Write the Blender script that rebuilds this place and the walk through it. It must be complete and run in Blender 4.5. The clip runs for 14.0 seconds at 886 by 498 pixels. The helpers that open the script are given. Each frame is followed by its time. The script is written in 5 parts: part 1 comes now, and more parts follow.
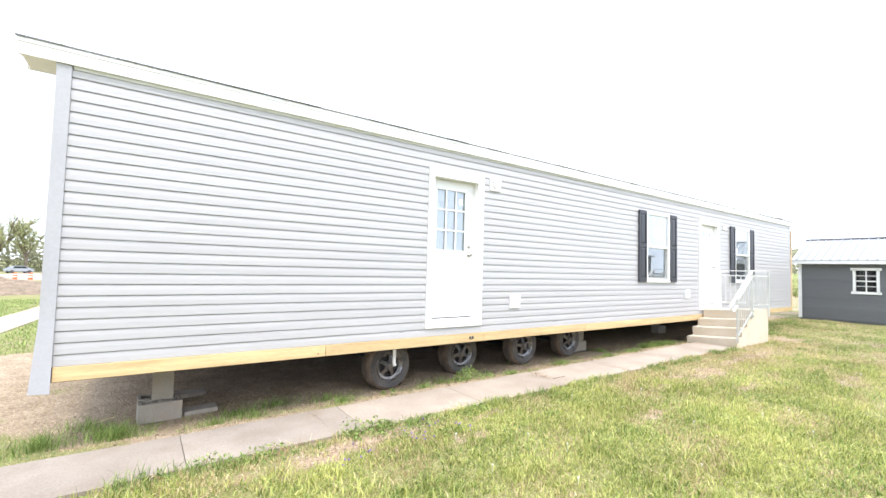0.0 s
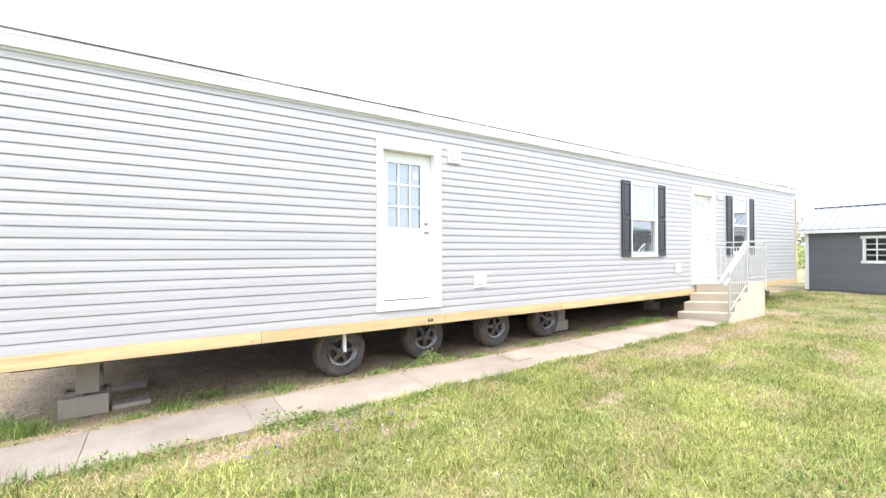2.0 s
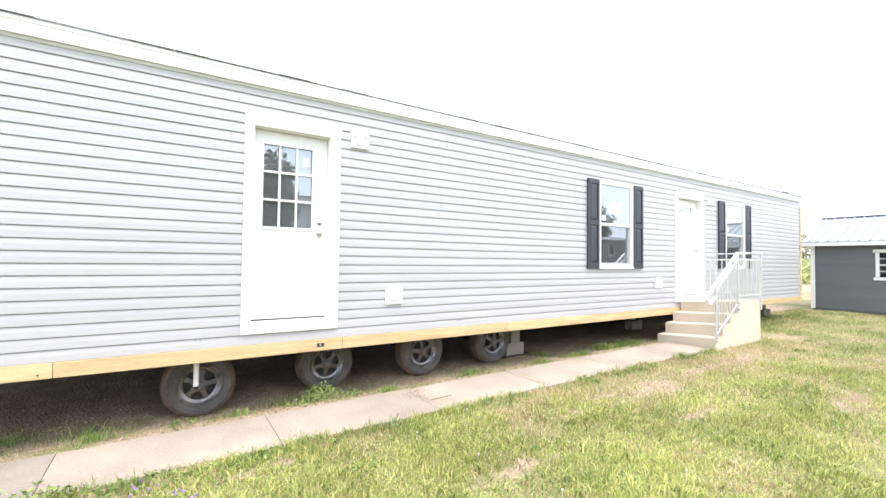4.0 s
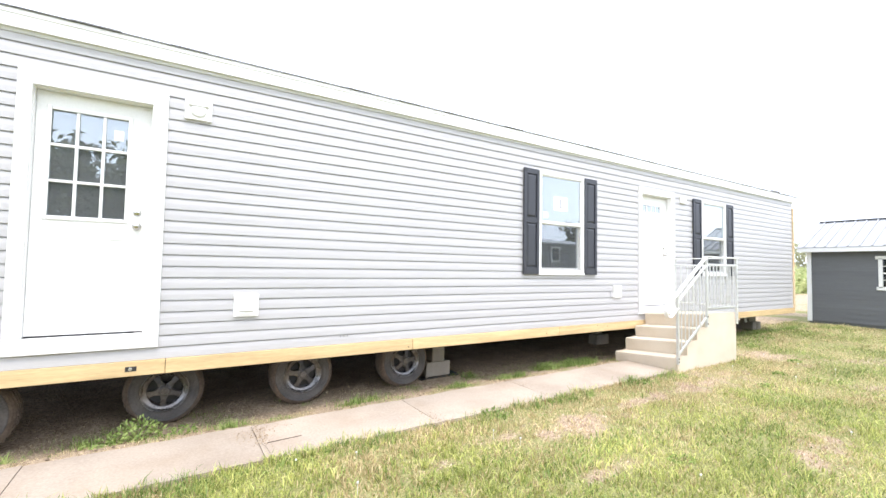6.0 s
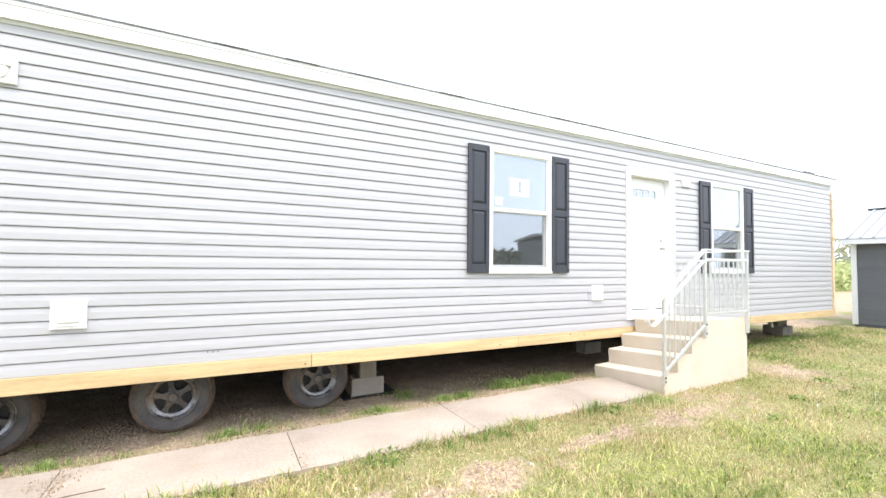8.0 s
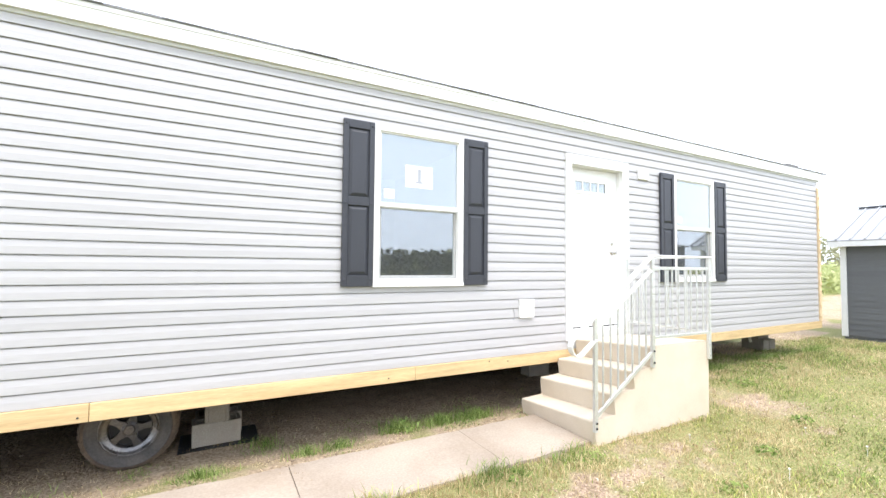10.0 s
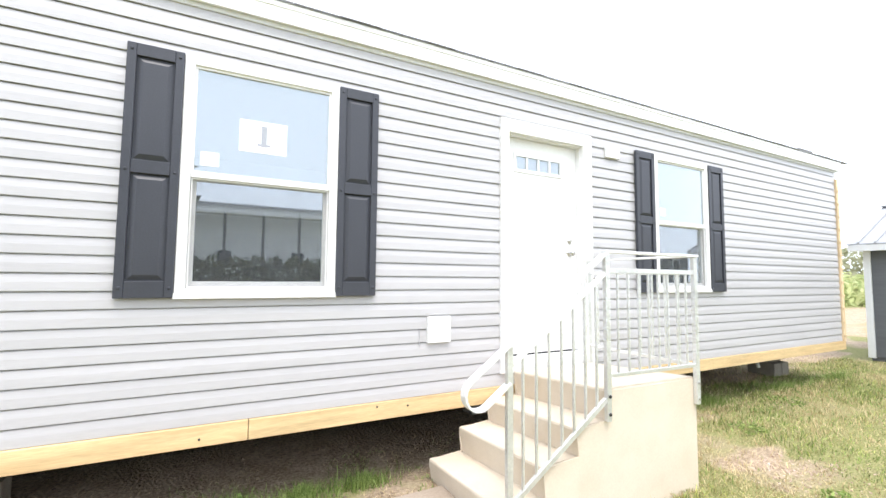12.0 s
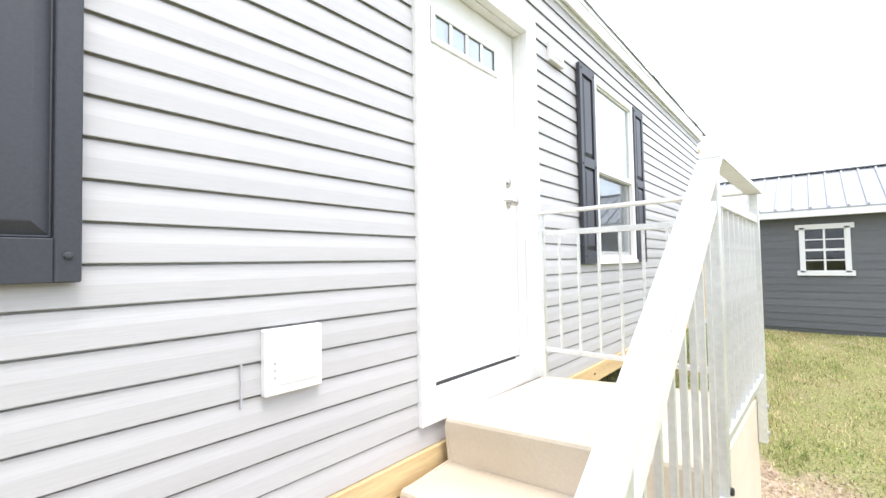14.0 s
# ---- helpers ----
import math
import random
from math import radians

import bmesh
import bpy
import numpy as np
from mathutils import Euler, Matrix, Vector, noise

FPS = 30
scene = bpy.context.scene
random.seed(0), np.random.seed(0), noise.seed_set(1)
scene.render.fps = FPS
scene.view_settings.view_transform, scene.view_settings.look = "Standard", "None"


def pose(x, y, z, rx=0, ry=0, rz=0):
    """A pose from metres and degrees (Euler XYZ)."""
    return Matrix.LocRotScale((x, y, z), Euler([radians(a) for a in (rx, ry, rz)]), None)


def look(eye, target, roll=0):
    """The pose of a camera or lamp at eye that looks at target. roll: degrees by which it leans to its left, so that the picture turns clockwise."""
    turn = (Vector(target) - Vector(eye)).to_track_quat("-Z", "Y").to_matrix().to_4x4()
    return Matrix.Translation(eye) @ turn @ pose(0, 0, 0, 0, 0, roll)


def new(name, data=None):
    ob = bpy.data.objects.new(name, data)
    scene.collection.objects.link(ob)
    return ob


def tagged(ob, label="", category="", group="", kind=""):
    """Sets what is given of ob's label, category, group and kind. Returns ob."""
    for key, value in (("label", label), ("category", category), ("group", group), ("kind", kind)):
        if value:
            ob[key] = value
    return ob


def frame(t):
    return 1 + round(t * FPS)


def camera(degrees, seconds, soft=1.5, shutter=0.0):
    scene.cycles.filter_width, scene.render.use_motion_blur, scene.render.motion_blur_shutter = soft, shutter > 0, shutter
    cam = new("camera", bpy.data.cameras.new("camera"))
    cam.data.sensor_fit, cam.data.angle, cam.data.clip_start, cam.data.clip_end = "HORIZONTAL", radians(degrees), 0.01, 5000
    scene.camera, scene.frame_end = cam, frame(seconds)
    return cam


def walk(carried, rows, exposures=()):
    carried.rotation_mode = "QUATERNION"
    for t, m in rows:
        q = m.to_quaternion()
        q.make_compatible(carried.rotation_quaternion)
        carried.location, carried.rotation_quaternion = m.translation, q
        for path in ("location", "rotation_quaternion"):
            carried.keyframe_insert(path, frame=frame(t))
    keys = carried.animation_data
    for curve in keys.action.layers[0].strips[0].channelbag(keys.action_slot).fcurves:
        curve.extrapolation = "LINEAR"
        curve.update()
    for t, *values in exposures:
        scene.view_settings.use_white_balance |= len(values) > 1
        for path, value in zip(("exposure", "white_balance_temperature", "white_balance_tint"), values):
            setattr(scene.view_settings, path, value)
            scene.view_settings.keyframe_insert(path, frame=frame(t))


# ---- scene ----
cam = camera(91.9, 14.0)
PATH = [
    (0, (0.206, 0.283, 1.627), (1.354, 1.918, 1.724), 1.6),
    (0.5, (0.259, 0.256, 1.618), (1.388, 1.905, 1.694), 1.0),
    (1, (0.52, 0.091, 1.616), (1.635, 1.751, 1.66), 0.5),
    (1.5, (0.784, 0.013, 1.621), (1.891, 1.678, 1.648), 0.1),
    (2, (1.085, 0.166, 1.582), (2.19, 1.833, 1.597), -0.1),
    (2.5, (1.444, 0.247, 1.57), (2.549, 1.914, 1.581), -0.1),
    (3, (1.897, 0.276, 1.595), (2.998, 1.945, 1.614), 0.1),
    (3.2, (2.112, 0.333, 1.604), (3.199, 2.012, 1.622), 0.5),
    (5.3, (3.903, 0.666, 1.52), (4.979, 2.346, 1.653), 1.0),
    (5.5, (4.137, 0.626, 1.547), (5.194, 2.321, 1.662), 1.2),
    (6, (4.521, 0.709, 1.546), (5.573, 2.408, 1.637), 1.1),
    (6.5, (4.903, 0.761, 1.579), (5.952, 2.462, 1.652), 1.1),
    (7, (5.297, 0.778, 1.599), (6.332, 2.488, 1.657), 1.0),
    (7.5, (5.683, 0.935, 1.565), (6.645, 2.687, 1.631), 0.5),
    (8, (6.106, 0.983, 1.57), (7.031, 2.754, 1.647), 0.7),
    (8.2, (6.304, 1.003, 1.586), (7.213, 2.782, 1.671), 1.0),
    (10.3, (7.921, 1.473, 1.68), (8.865, 3.234, 1.762), 0.6),
    (10.5, (8.127, 1.444, 1.676), (9.028, 3.227, 1.77), 0.5),
    (11, (8.524, 1.58, 1.676), (9.423, 3.364, 1.773), 0.6),
    (11.5, (8.843, 1.852, 1.665), (9.738, 3.638, 1.771), 0.7),
    (12, (9.164, 2.187, 1.621), (10.086, 3.956, 1.759), 0.6),
    (12.5, (9.452, 2.572, 1.631), (10.41, 4.322, 1.769), 0.8),
    (13, (9.618, 3.021, 1.612), (10.723, 4.685, 1.717), 0.8),
    (13.5, (9.808, 3.500, 1.562), (11.040, 5.074, 1.619), 0.5),
    (14, (9.979, 3.939, 1.520), (11.494, 5.243, 1.588), -1.0),
]
walk(cam, [(t, look(eye, target, roll)) for t, eye, target, roll in PATH],
     exposures=[(0, 0.62, 6460, 13), (6, 0.64, 6480, 14), (11, 0.61, 6530, 13), (14, 0.55, 6550, 13)])

# ---- world, sun, exposure ----
world = bpy.data.worlds.new("sky")
scene.world = world
world.use_nodes = True
wn = world.node_tree
sky = wn.nodes.new("ShaderNodeTexSky")
sky.sky_type = "NISHITA"
sky.sun_disc = False
sky.sun_elevation = radians(65)
sky.sun_rotation = radians(165)
sky.air_density, sky.dust_density, sky.ozone_density = 1.0, 4.0, 1.0
back = wn.nodes["Background"]
back.inputs["Strength"].default_value = 0.15
haze = wn.nodes.new("ShaderNodeMix")  # thin bright cloud over the whole sky
haze.data_type = "RGBA"
haze.inputs["Factor"].default_value = 0.85
haze.inputs["B"].default_value = (11.2, 12.4, 14.0, 1)
wn.links.new(sky.outputs["Color"], haze.inputs["A"])
wn.links.new(haze.outputs["Result"], back.inputs["Color"])
sun_data = bpy.data.lights.new("sun", "SUN")
sun_data.energy, sun_data.angle, sun_data.color = 2.0, radians(22), (1.0, 0.95, 0.88)
sun = new("sun", sun_data)
sun.matrix_world = look((6, -8, 22), (8, 2, 0))


# ---- helpers of this scene ----
def thing(name, label, category, group="", kind=""):
    return tagged(new(name), label, category, group, kind)


def part(name, bm, material, parent=None, label="", smooth=False):
    me = bpy.data.meshes.new(name)
    bmesh.ops.recalc_face_normals(bm, faces=bm.faces)
    bm.to_mesh(me)
    bm.free()
    me.materials.append(material)
    if smooth:
        for p in me.polygons:
            p.use_smooth = True
    ob = new(name, me)
    if parent is not None:
        ob.parent = parent
    if label:
        ob["label"] = label
    return ob


def piece(name, me, parent, m=None):
    """An object of its own on shared mesh data."""
    ob = new(name, me)
    ob.parent = parent
    if m is not None:
        ob.matrix_local = m
    return ob


def box(bm, x0, x1, y0, y1, z0, z1, bevel=0.0, segments=1):
    vs = [bm.verts.new((x, y, z)) for x in (x0, x1) for y in (y0, y1) for z in (z0, z1)]
    fs = [bm.faces.new([vs[i] for i in f]) for f in
          ((0, 1, 3, 2), (4, 6, 7, 5), (0, 4, 5, 1), (2, 3, 7, 6), (0, 2, 6, 4), (1, 5, 7, 3))]
    if bevel:
        es = {e for f in fs for e in f.edges}
        bmesh.ops.bevel(bm, geom=list(es), offset=bevel, segments=segments, affect="EDGES", profile=0.5)
    return fs


def bx(*a, **k):
    bm = bmesh.new()
    box(bm, *a, **k)
    return bm


def extrude(bm, outline, axis, a, b):
    """A prism: outline of 2D points in the two other axes, drawn from a to b along axis."""
    def at(p, s):
        return {"x": (s, p[0], p[1]), "y": (p[0], s, p[1]), "z": (p[0], p[1], s)}[axis]
    va = [bm.verts.new(at(p, a)) for p in outline]
    vb = [bm.verts.new(at(p, b)) for p in outline]
    n = len(outline)
    for i in range(n):
        bm.faces.new((va[i], va[(i + 1) % n], vb[(i + 1) % n], vb[i]))
    bm.faces.new(va)
    bm.faces.new(vb[::-1])


def tube(bm, points, r, n=8, ends=True):
    """A round bar along points; r one radius or one for each point."""
    rs = r if isinstance(r, (list, tuple)) else [r] * len(points)
    pts = [Vector(p) for p in points]
    rings = []
    for i, p in enumerate(pts):
        d = (pts[min(i + 1, len(pts) - 1)] - pts[max(i - 1, 0)]).normalized()
        u = d.orthogonal().normalized() if not rings else (u - d * u.dot(d)).normalized()
        v = d.cross(u)
        rings.append([bm.verts.new(p + rs[i] * (math.cos(a) * u + math.sin(a) * v))
                      for a in (2 * math.pi * k / n for k in range(n))])
    for a, b in zip(rings, rings[1:]):
        for k in range(n):
            bm.faces.new((a[k], a[(k + 1) % n], b[(k + 1) % n], b[k]))
    if ends:
        bm.faces.new(rings[0][::-1])
        bm.faces.new(rings[-1])


def bar(bm, points, wide, high, side=Vector((0, 1, 0))):
    """A flat bar along points: wide across side, high at right angles to it."""
    pts = [Vector(p) for p in points]
    rings = []
    for i, p in enumerate(pts):
        d = (pts[min(i + 1, len(pts) - 1)] - pts[max(i - 1, 0)]).normalized()
        up = d.cross(side).normalized()
        rings.append([bm.verts.new(p + side * a * wide / 2 + up * b * high / 2)
                      for a, b in ((-1, -1), (1, -1), (1, 1), (-1, 1))])
    for a, b in zip(rings, rings[1:]):
        for k in range(4):
            bm.faces.new((a[k], a[(k + 1) % 4], b[(k + 1) % 4], b[k]))
    bm.faces.new(rings[0][::-1])
    bm.faces.new(rings[-1])


def lathe(bm, profile, n, centre, axis="y"):
    """Turns (radius, along) round an axis through centre."""
    rings = []
    for r, s in profile:
        ring = []
        for k in range(n):
            a = 2 * math.pi * k / n
            c, d = r * math.cos(a), r * math.sin(a)
            off = {"y": (c, s, d), "z": (c, d, s), "x": (s, c, d)}[axis]
            ring.append(bm.verts.new(Vector(centre) + Vector(off)))
        rings.append(ring)
    for a, b in zip(rings, rings[1:]):
        for k in range(n):
            bm.faces.new((a[k], a[(k + 1) % n], b[(k + 1) % n], b[k]))
    if profile[0][0] > 1e-4:
        bm.faces.new(rings[0][::-1])
    if profile[-1][0] > 1e-4:
        bm.faces.new(rings[-1])


def soup(name, verts, faces, material, label, category, parent=None, kind="stuff", smooth=False):
    me = bpy.data.meshes.new(name)
    me.from_pydata(verts, [], faces)
    me.materials.append(material)
    if smooth:
        me.polygons.foreach_set("use_smooth", [True] * len(me.polygons))
    ob = new(name, me)
    if parent is not None:
        ob.parent = parent
        if kind:
            ob["kind"] = kind
        if label:
            ob["label"] = label
    else:
        tagged(ob, label, category, "", kind)
    return ob


# ---- materials ----
def material(name, base, rough=0.6, metal=0.0, dark=0.8, light=1.12, large=1.5, fine=40.0, stretch=(1, 1, 1), bump=0.15,
             tint=None, tint_amount=0.0, tint_scale=3.0, island=0.0, each=0.0, depth=0.004, spec=0.5):
    """A painted, mineral or wooden surface: base colour varied at two scales, stains of tint, fine relief."""
    m = bpy.data.materials.new(name)
    m.use_nodes = True
    t = m.node_tree
    N, L = t.nodes.new, t.links.new
    b = t.nodes["Principled BSDF"]
    b.inputs["Roughness"].default_value, b.inputs["Metallic"].default_value = rough, metal
    b.inputs["Specular IOR Level"].default_value = spec
    co = N("ShaderNodeTexCoord")
    mp = N("ShaderNodeMapping")
    mp.inputs["Scale"].default_value = stretch
    L(co.outputs["Object"], mp.inputs["Vector"])

    def tex(scale, detail=4.0):
        n = N("ShaderNodeTexNoise")
        n.inputs["Scale"].default_value, n.inputs["Detail"].default_value = scale, detail
        L(mp.outputs["Vector"], n.inputs["Vector"])
        return n
    n1, n2 = tex(large), tex(fine)
    add = N("ShaderNodeMath")
    add.operation = "ADD"
    L(n1.outputs["Fac"], add.inputs[0])
    L(n2.outputs["Fac"], add.inputs[1])
    rng = N("ShaderNodeMapRange")
    rng.inputs["From Min"].default_value, rng.inputs["From Max"].default_value = 0.7, 1.3
    rng.inputs["To Min"].default_value, rng.inputs["To Max"].default_value = dark, light
    L(add.outputs[0], rng.inputs["Value"])
    value = rng.outputs["Result"]
    for amount, node, out in ((island, "ShaderNodeNewGeometry", "Random Per Island"), (each, "ShaderNodeObjectInfo", "Random")):
        if amount:
            g = N(node)
            r2 = N("ShaderNodeMapRange")
            r2.inputs["To Min"].default_value, r2.inputs["To Max"].default_value = 1 - amount, 1 + amount
            L(g.outputs[out], r2.inputs["Value"])
            mul = N("ShaderNodeMath")
            mul.operation = "MULTIPLY"
            L(value, mul.inputs[0])
            L(r2.outputs["Result"], mul.inputs[1])
            value = mul.outputs[0]
    sc = N("ShaderNodeVectorMath")
    sc.operation = "SCALE"
    L(value, sc.inputs["Scale"])
    if tint is None:
        sc.inputs[0].default_value = base
    else:
        mix = N("ShaderNodeMix")
        mix.data_type = "RGBA"
        mix.inputs["A"].default_value, mix.inputs["B"].default_value = (*base, 1), (*tint, 1)
        n3 = tex(tint_scale, 6.0)
        r3 = N("ShaderNodeMapRange")
        r3.inputs["From Min"].default_value, r3.inputs["From Max"].default_value = 0.42, 0.68
        r3.inputs["To Max"].default_value = tint_amount
        L(n3.outputs["Fac"], r3.inputs["Value"])
        L(r3.outputs["Result"], mix.inputs["Factor"])
        L(mix.outputs["Result"], sc.inputs[0])
    L(sc.outputs["Vector"], b.inputs["Base Color"])
    rr = N("ShaderNodeMapRange")
    rr.inputs["To Min"].default_value, rr.inputs["To Max"].default_value = max(rough - 0.12, 0.03), min(rough + 0.12, 1)
    L(n1.outputs["Fac"], rr.inputs["Value"])
    L(rr.outputs["Result"], b.inputs["Roughness"])
    if bump:
        bp = N("ShaderNodeBump")
        bp.inputs["Strength"].default_value, bp.inputs["Distance"].default_value = bump, depth
        L(n2.outputs["Fac"], bp.inputs["Height"])
        L(bp.outputs["Normal"], b.inputs["Normal"])
    return m


VINYL = material("grey_vinyl", (0.462, 0.455, 0.462), 0.4, spec=0.75, dark=0.93, light=1.05, large=0.6, fine=9, stretch=(1, 1, 22), bump=0.12, each=0.025, depth=0.003)
CORNER = material("grey_vinyl_corner", (0.44, 0.44, 0.465), 0.45, dark=0.93, light=1.05, bump=0.05)
WHITE = material("white_vinyl", (0.80, 0.80, 0.79), 0.4, dark=0.95, light=1.03, large=2, fine=30, bump=0.03)
# white vinyl with a cooler colour that offsets green light bounced from the lawn
TRIM = material("bounce_cooled_white", (0.70, 0.715, 0.75), 0.45, dark=0.95, light=1.03, large=2, fine=30, bump=0.03)
DOORW = material("white_door_paint", (0.82, 0.82, 0.81), 0.35, dark=0.96, light=1.03, large=3, fine=60, bump=0.04)
SHUT = material("charcoal_shutter", (0.040, 0.043, 0.054), 0.45, dark=0.85, light=1.15, large=2, fine=120, bump=0.12, depth=0.002)
PINE = material("yellow_pine", (0.66, 0.49, 0.26), 0.65, dark=0.8, light=1.15, large=2, fine=14, stretch=(1, 6, 14), bump=0.12, each=0.09,
                tint=(0.52, 0.33, 0.16), tint_amount=0.5, tint_scale=1.2)
PINEV = material("raw_stud_pine", (0.70, 0.53, 0.33), 0.7, dark=0.75, light=1.15, large=2, fine=14, stretch=(8, 8, 1), bump=0.15, each=0.1)
CAST = material("cream_precast_concrete", (0.67, 0.59, 0.48), 0.75, dark=0.93, light=1.05, large=1.2, fine=90, bump=0.10,
                tint=(0.50, 0.40, 0.27), tint_amount=0.35, tint_scale=2.5)
WALKC = material("weathered_concrete", (0.42, 0.352, 0.285), 0.9, dark=0.82, light=1.12, large=1.3, fine=55, bump=0.35,
                 tint=(0.30, 0.23, 0.165), tint_amount=0.55, tint_scale=1.8, each=0.06, depth=0.006)
# darker concrete colour for the slabs that end before x = 2.2
WALKD = material("darker_concrete", (0.33, 0.282, 0.235), 0.9, dark=0.8, light=1.12, large=1.3, fine=55, bump=0.4,
                 tint=(0.24, 0.19, 0.145), tint_amount=0.55, tint_scale=2.2, each=0.05, depth=0.006)
BLOCKC = material("concrete_block", (0.40, 0.36, 0.30), 0.95, dark=0.75, light=1.15, large=4, fine=90, bump=0.5,
                  tint=(0.25, 0.20, 0.15), tint_amount=0.5, each=0.1)
METAL = material("galvanised_rail", (0.72, 0.73, 0.72), 0.42, metal=0.65, dark=0.88, light=1.08, large=5, fine=60, bump=0.05)
# lighter copy of the rail metal, with the glare of bright light in its colour
RAILW = material("bright_lit_rail", (0.82, 0.82, 0.81), 0.4, metal=0.3, dark=0.92, light=1.05, large=5, fine=60, bump=0.05)
RUBBER = material("dusty_tyre_rubber", (0.070, 0.067, 0.066), 0.7, dark=0.7, light=1.3, large=6, fine=70, bump=0.3,
                  tint=(0.15, 0.125, 0.10), tint_amount=0.5, tint_scale=3.0)
SHOULDER = material("brown_dusted_tread", (0.17, 0.125, 0.09), 0.9, dark=0.6, light=1.3, large=7, fine=60, bump=0.4,
                  tint=(0.07, 0.06, 0.055), tint_amount=0.7, tint_scale=4.0)
RIM = material("grey_wheel_paint", (0.105, 0.105, 0.11), 0.42, metal=0.4, dark=0.6, light=1.25, large=8, fine=50, bump=0.1,
               tint=(0.28, 0.22, 0.16), tint_amount=0.4)
RIMRING = material("worn_silver_rim", (0.17, 0.17, 0.175), 0.28, metal=0.7, dark=0.6, light=1.25, large=8, fine=50, bump=0.1,
                   tint=(0.25, 0.2, 0.15), tint_amount=0.5)
BLACK = material("black_steel", (0.025, 0.025, 0.026), 0.6, bump=0.1)
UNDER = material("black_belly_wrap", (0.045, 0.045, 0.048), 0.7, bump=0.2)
SHINGLE = material("grey_shingles", (0.19, 0.188, 0.186), 0.95, dark=0.7, light=1.2, large=3, fine=50, bump=0.4, island=0.15)
DRIP = material("weathered_drip_edge", (0.25, 0.25, 0.26), 0.7, dark=0.9, light=1.08, large=3, fine=40, bump=0.1, island=0.1)
SHED = material("grey_shed_paint", (0.125, 0.13, 0.137), 0.6, dark=0.9, light=1.1, large=2, fine=12, stretch=(1, 1, 14), bump=0.15, each=0.05)
TIN = material("pale_metal_roof", (0.36, 0.37, 0.385), 0.6, metal=0.08, dark=0.93, light=1.05, large=2, fine=20, bump=0.03)
STEEL = material("nickel", (0.55, 0.54, 0.52), 0.25, metal=1.0, dark=0.9, light=1.05, bump=0.0)
PAPER = material("white_paper", (0.85, 0.85, 0.83), 0.8, dark=0.97, light=1.02, bump=0.02)
PALEINK = material("faded_ink", (0.40, 0.42, 0.47), 0.8, bump=0.0)
PLASTER = material("interior_wallboard", (0.62, 0.61, 0.58), 0.9, dark=0.95, light=1.03, bump=0.05)
CARPET = material("interior_floor", (0.25, 0.22, 0.19), 0.9, bump=0.2)
GRAVEL = material("brown_gravel", (0.235, 0.175, 0.12), 0.95, dark=0.5, light=1.35, large=3, fine=14, bump=0.7, depth=0.05)
ORANGE = material("orange_plastic", (0.75, 0.16, 0.05), 0.5, bump=0.0)
CARPAINT = material("silver_car_paint", (0.34, 0.37, 0.41), 0.2, dark=0.97, light=1.02, bump=0.0)
CARGLASS = material("dark_car_glass", (0.02, 0.025, 0.03), 0.08, bump=0.0)
BARK = material("grey_brown_bark", (0.16, 0.125, 0.095), 0.95, dark=0.6, light=1.3, large=6, fine=30, stretch=(1, 1, 0.25), bump=0.6, depth=0.02)
TARP = material("black_plastic_sheet", (0.02, 0.02, 0.023), 0.45, bump=0.2, large=6)
PVC = material("white_pipe", (0.75, 0.74, 0.70), 0.4, bump=0.02)
WIRE = material("dark_cable", (0.03, 0.03, 0.03), 0.6, bump=0.0)
PUFF = material("dandelion_down", (0.75, 0.74, 0.70), 0.95, island=0.1, bump=0.0)
FLOWER = material("small_violet_flowers", (0.30, 0.20, 0.42), 0.9, island=0.25, bump=0.0)


def leaf_material(name, a, b, island=0.45, shine=0.55, through_light=0.45):
    """Blades and leaves: colour from a to b by island, some light let through."""
    m = bpy.data.materials.new(name)
    m.use_nodes = True
    t = m.node_tree
    N, L = t.nodes.new, t.links.new
    p = t.nodes["Principled BSDF"]
    p.inputs["Roughness"].default_value = shine
    p.inputs["Specular IOR Level"].default_value = 0.3
    g = N("ShaderNodeNewGeometry")
    r = N("ShaderNodeValToRGB")
    r.color_ramp.elements[0].color, r.color_ramp.elements[1].color = (*a, 1), (*b, 1)
    co = N("ShaderNodeTexCoord")
    n = N("ShaderNodeTexNoise")
    n.inputs["Scale"].default_value = 1.1
    L(co.outputs["Object"], n.inputs["Vector"])
    ad = N("ShaderNodeMath")
    ad.operation = "MULTIPLY_ADD"
    ad.inputs[1].default_value = island * 2
    L(g.outputs["Random Per Island"], ad.inputs[0])
    sub = N("ShaderNodeMath")
    sub.operation = "SUBTRACT"
    sub.inputs[1].default_value = island
    L(n.outputs["Fac"], sub.inputs[0])
    L(sub.outputs[0], ad.inputs[2])
    L(ad.outputs[0], r.inputs["Fac"])
    L(r.outputs["Color"], p.inputs["Base Color"])
    tr = N("ShaderNodeBsdfTranslucent")
    L(r.outputs["Color"], tr.inputs["Color"])
    mx = N("ShaderNodeMixShader")
    mx.inputs["Fac"].default_value = through_light
    L(p.outputs[0], mx.inputs[1])
    L(tr.outputs[0], mx.inputs[2])
    L(mx.outputs[0], t.nodes["Material Output"].inputs["Surface"])
    return m


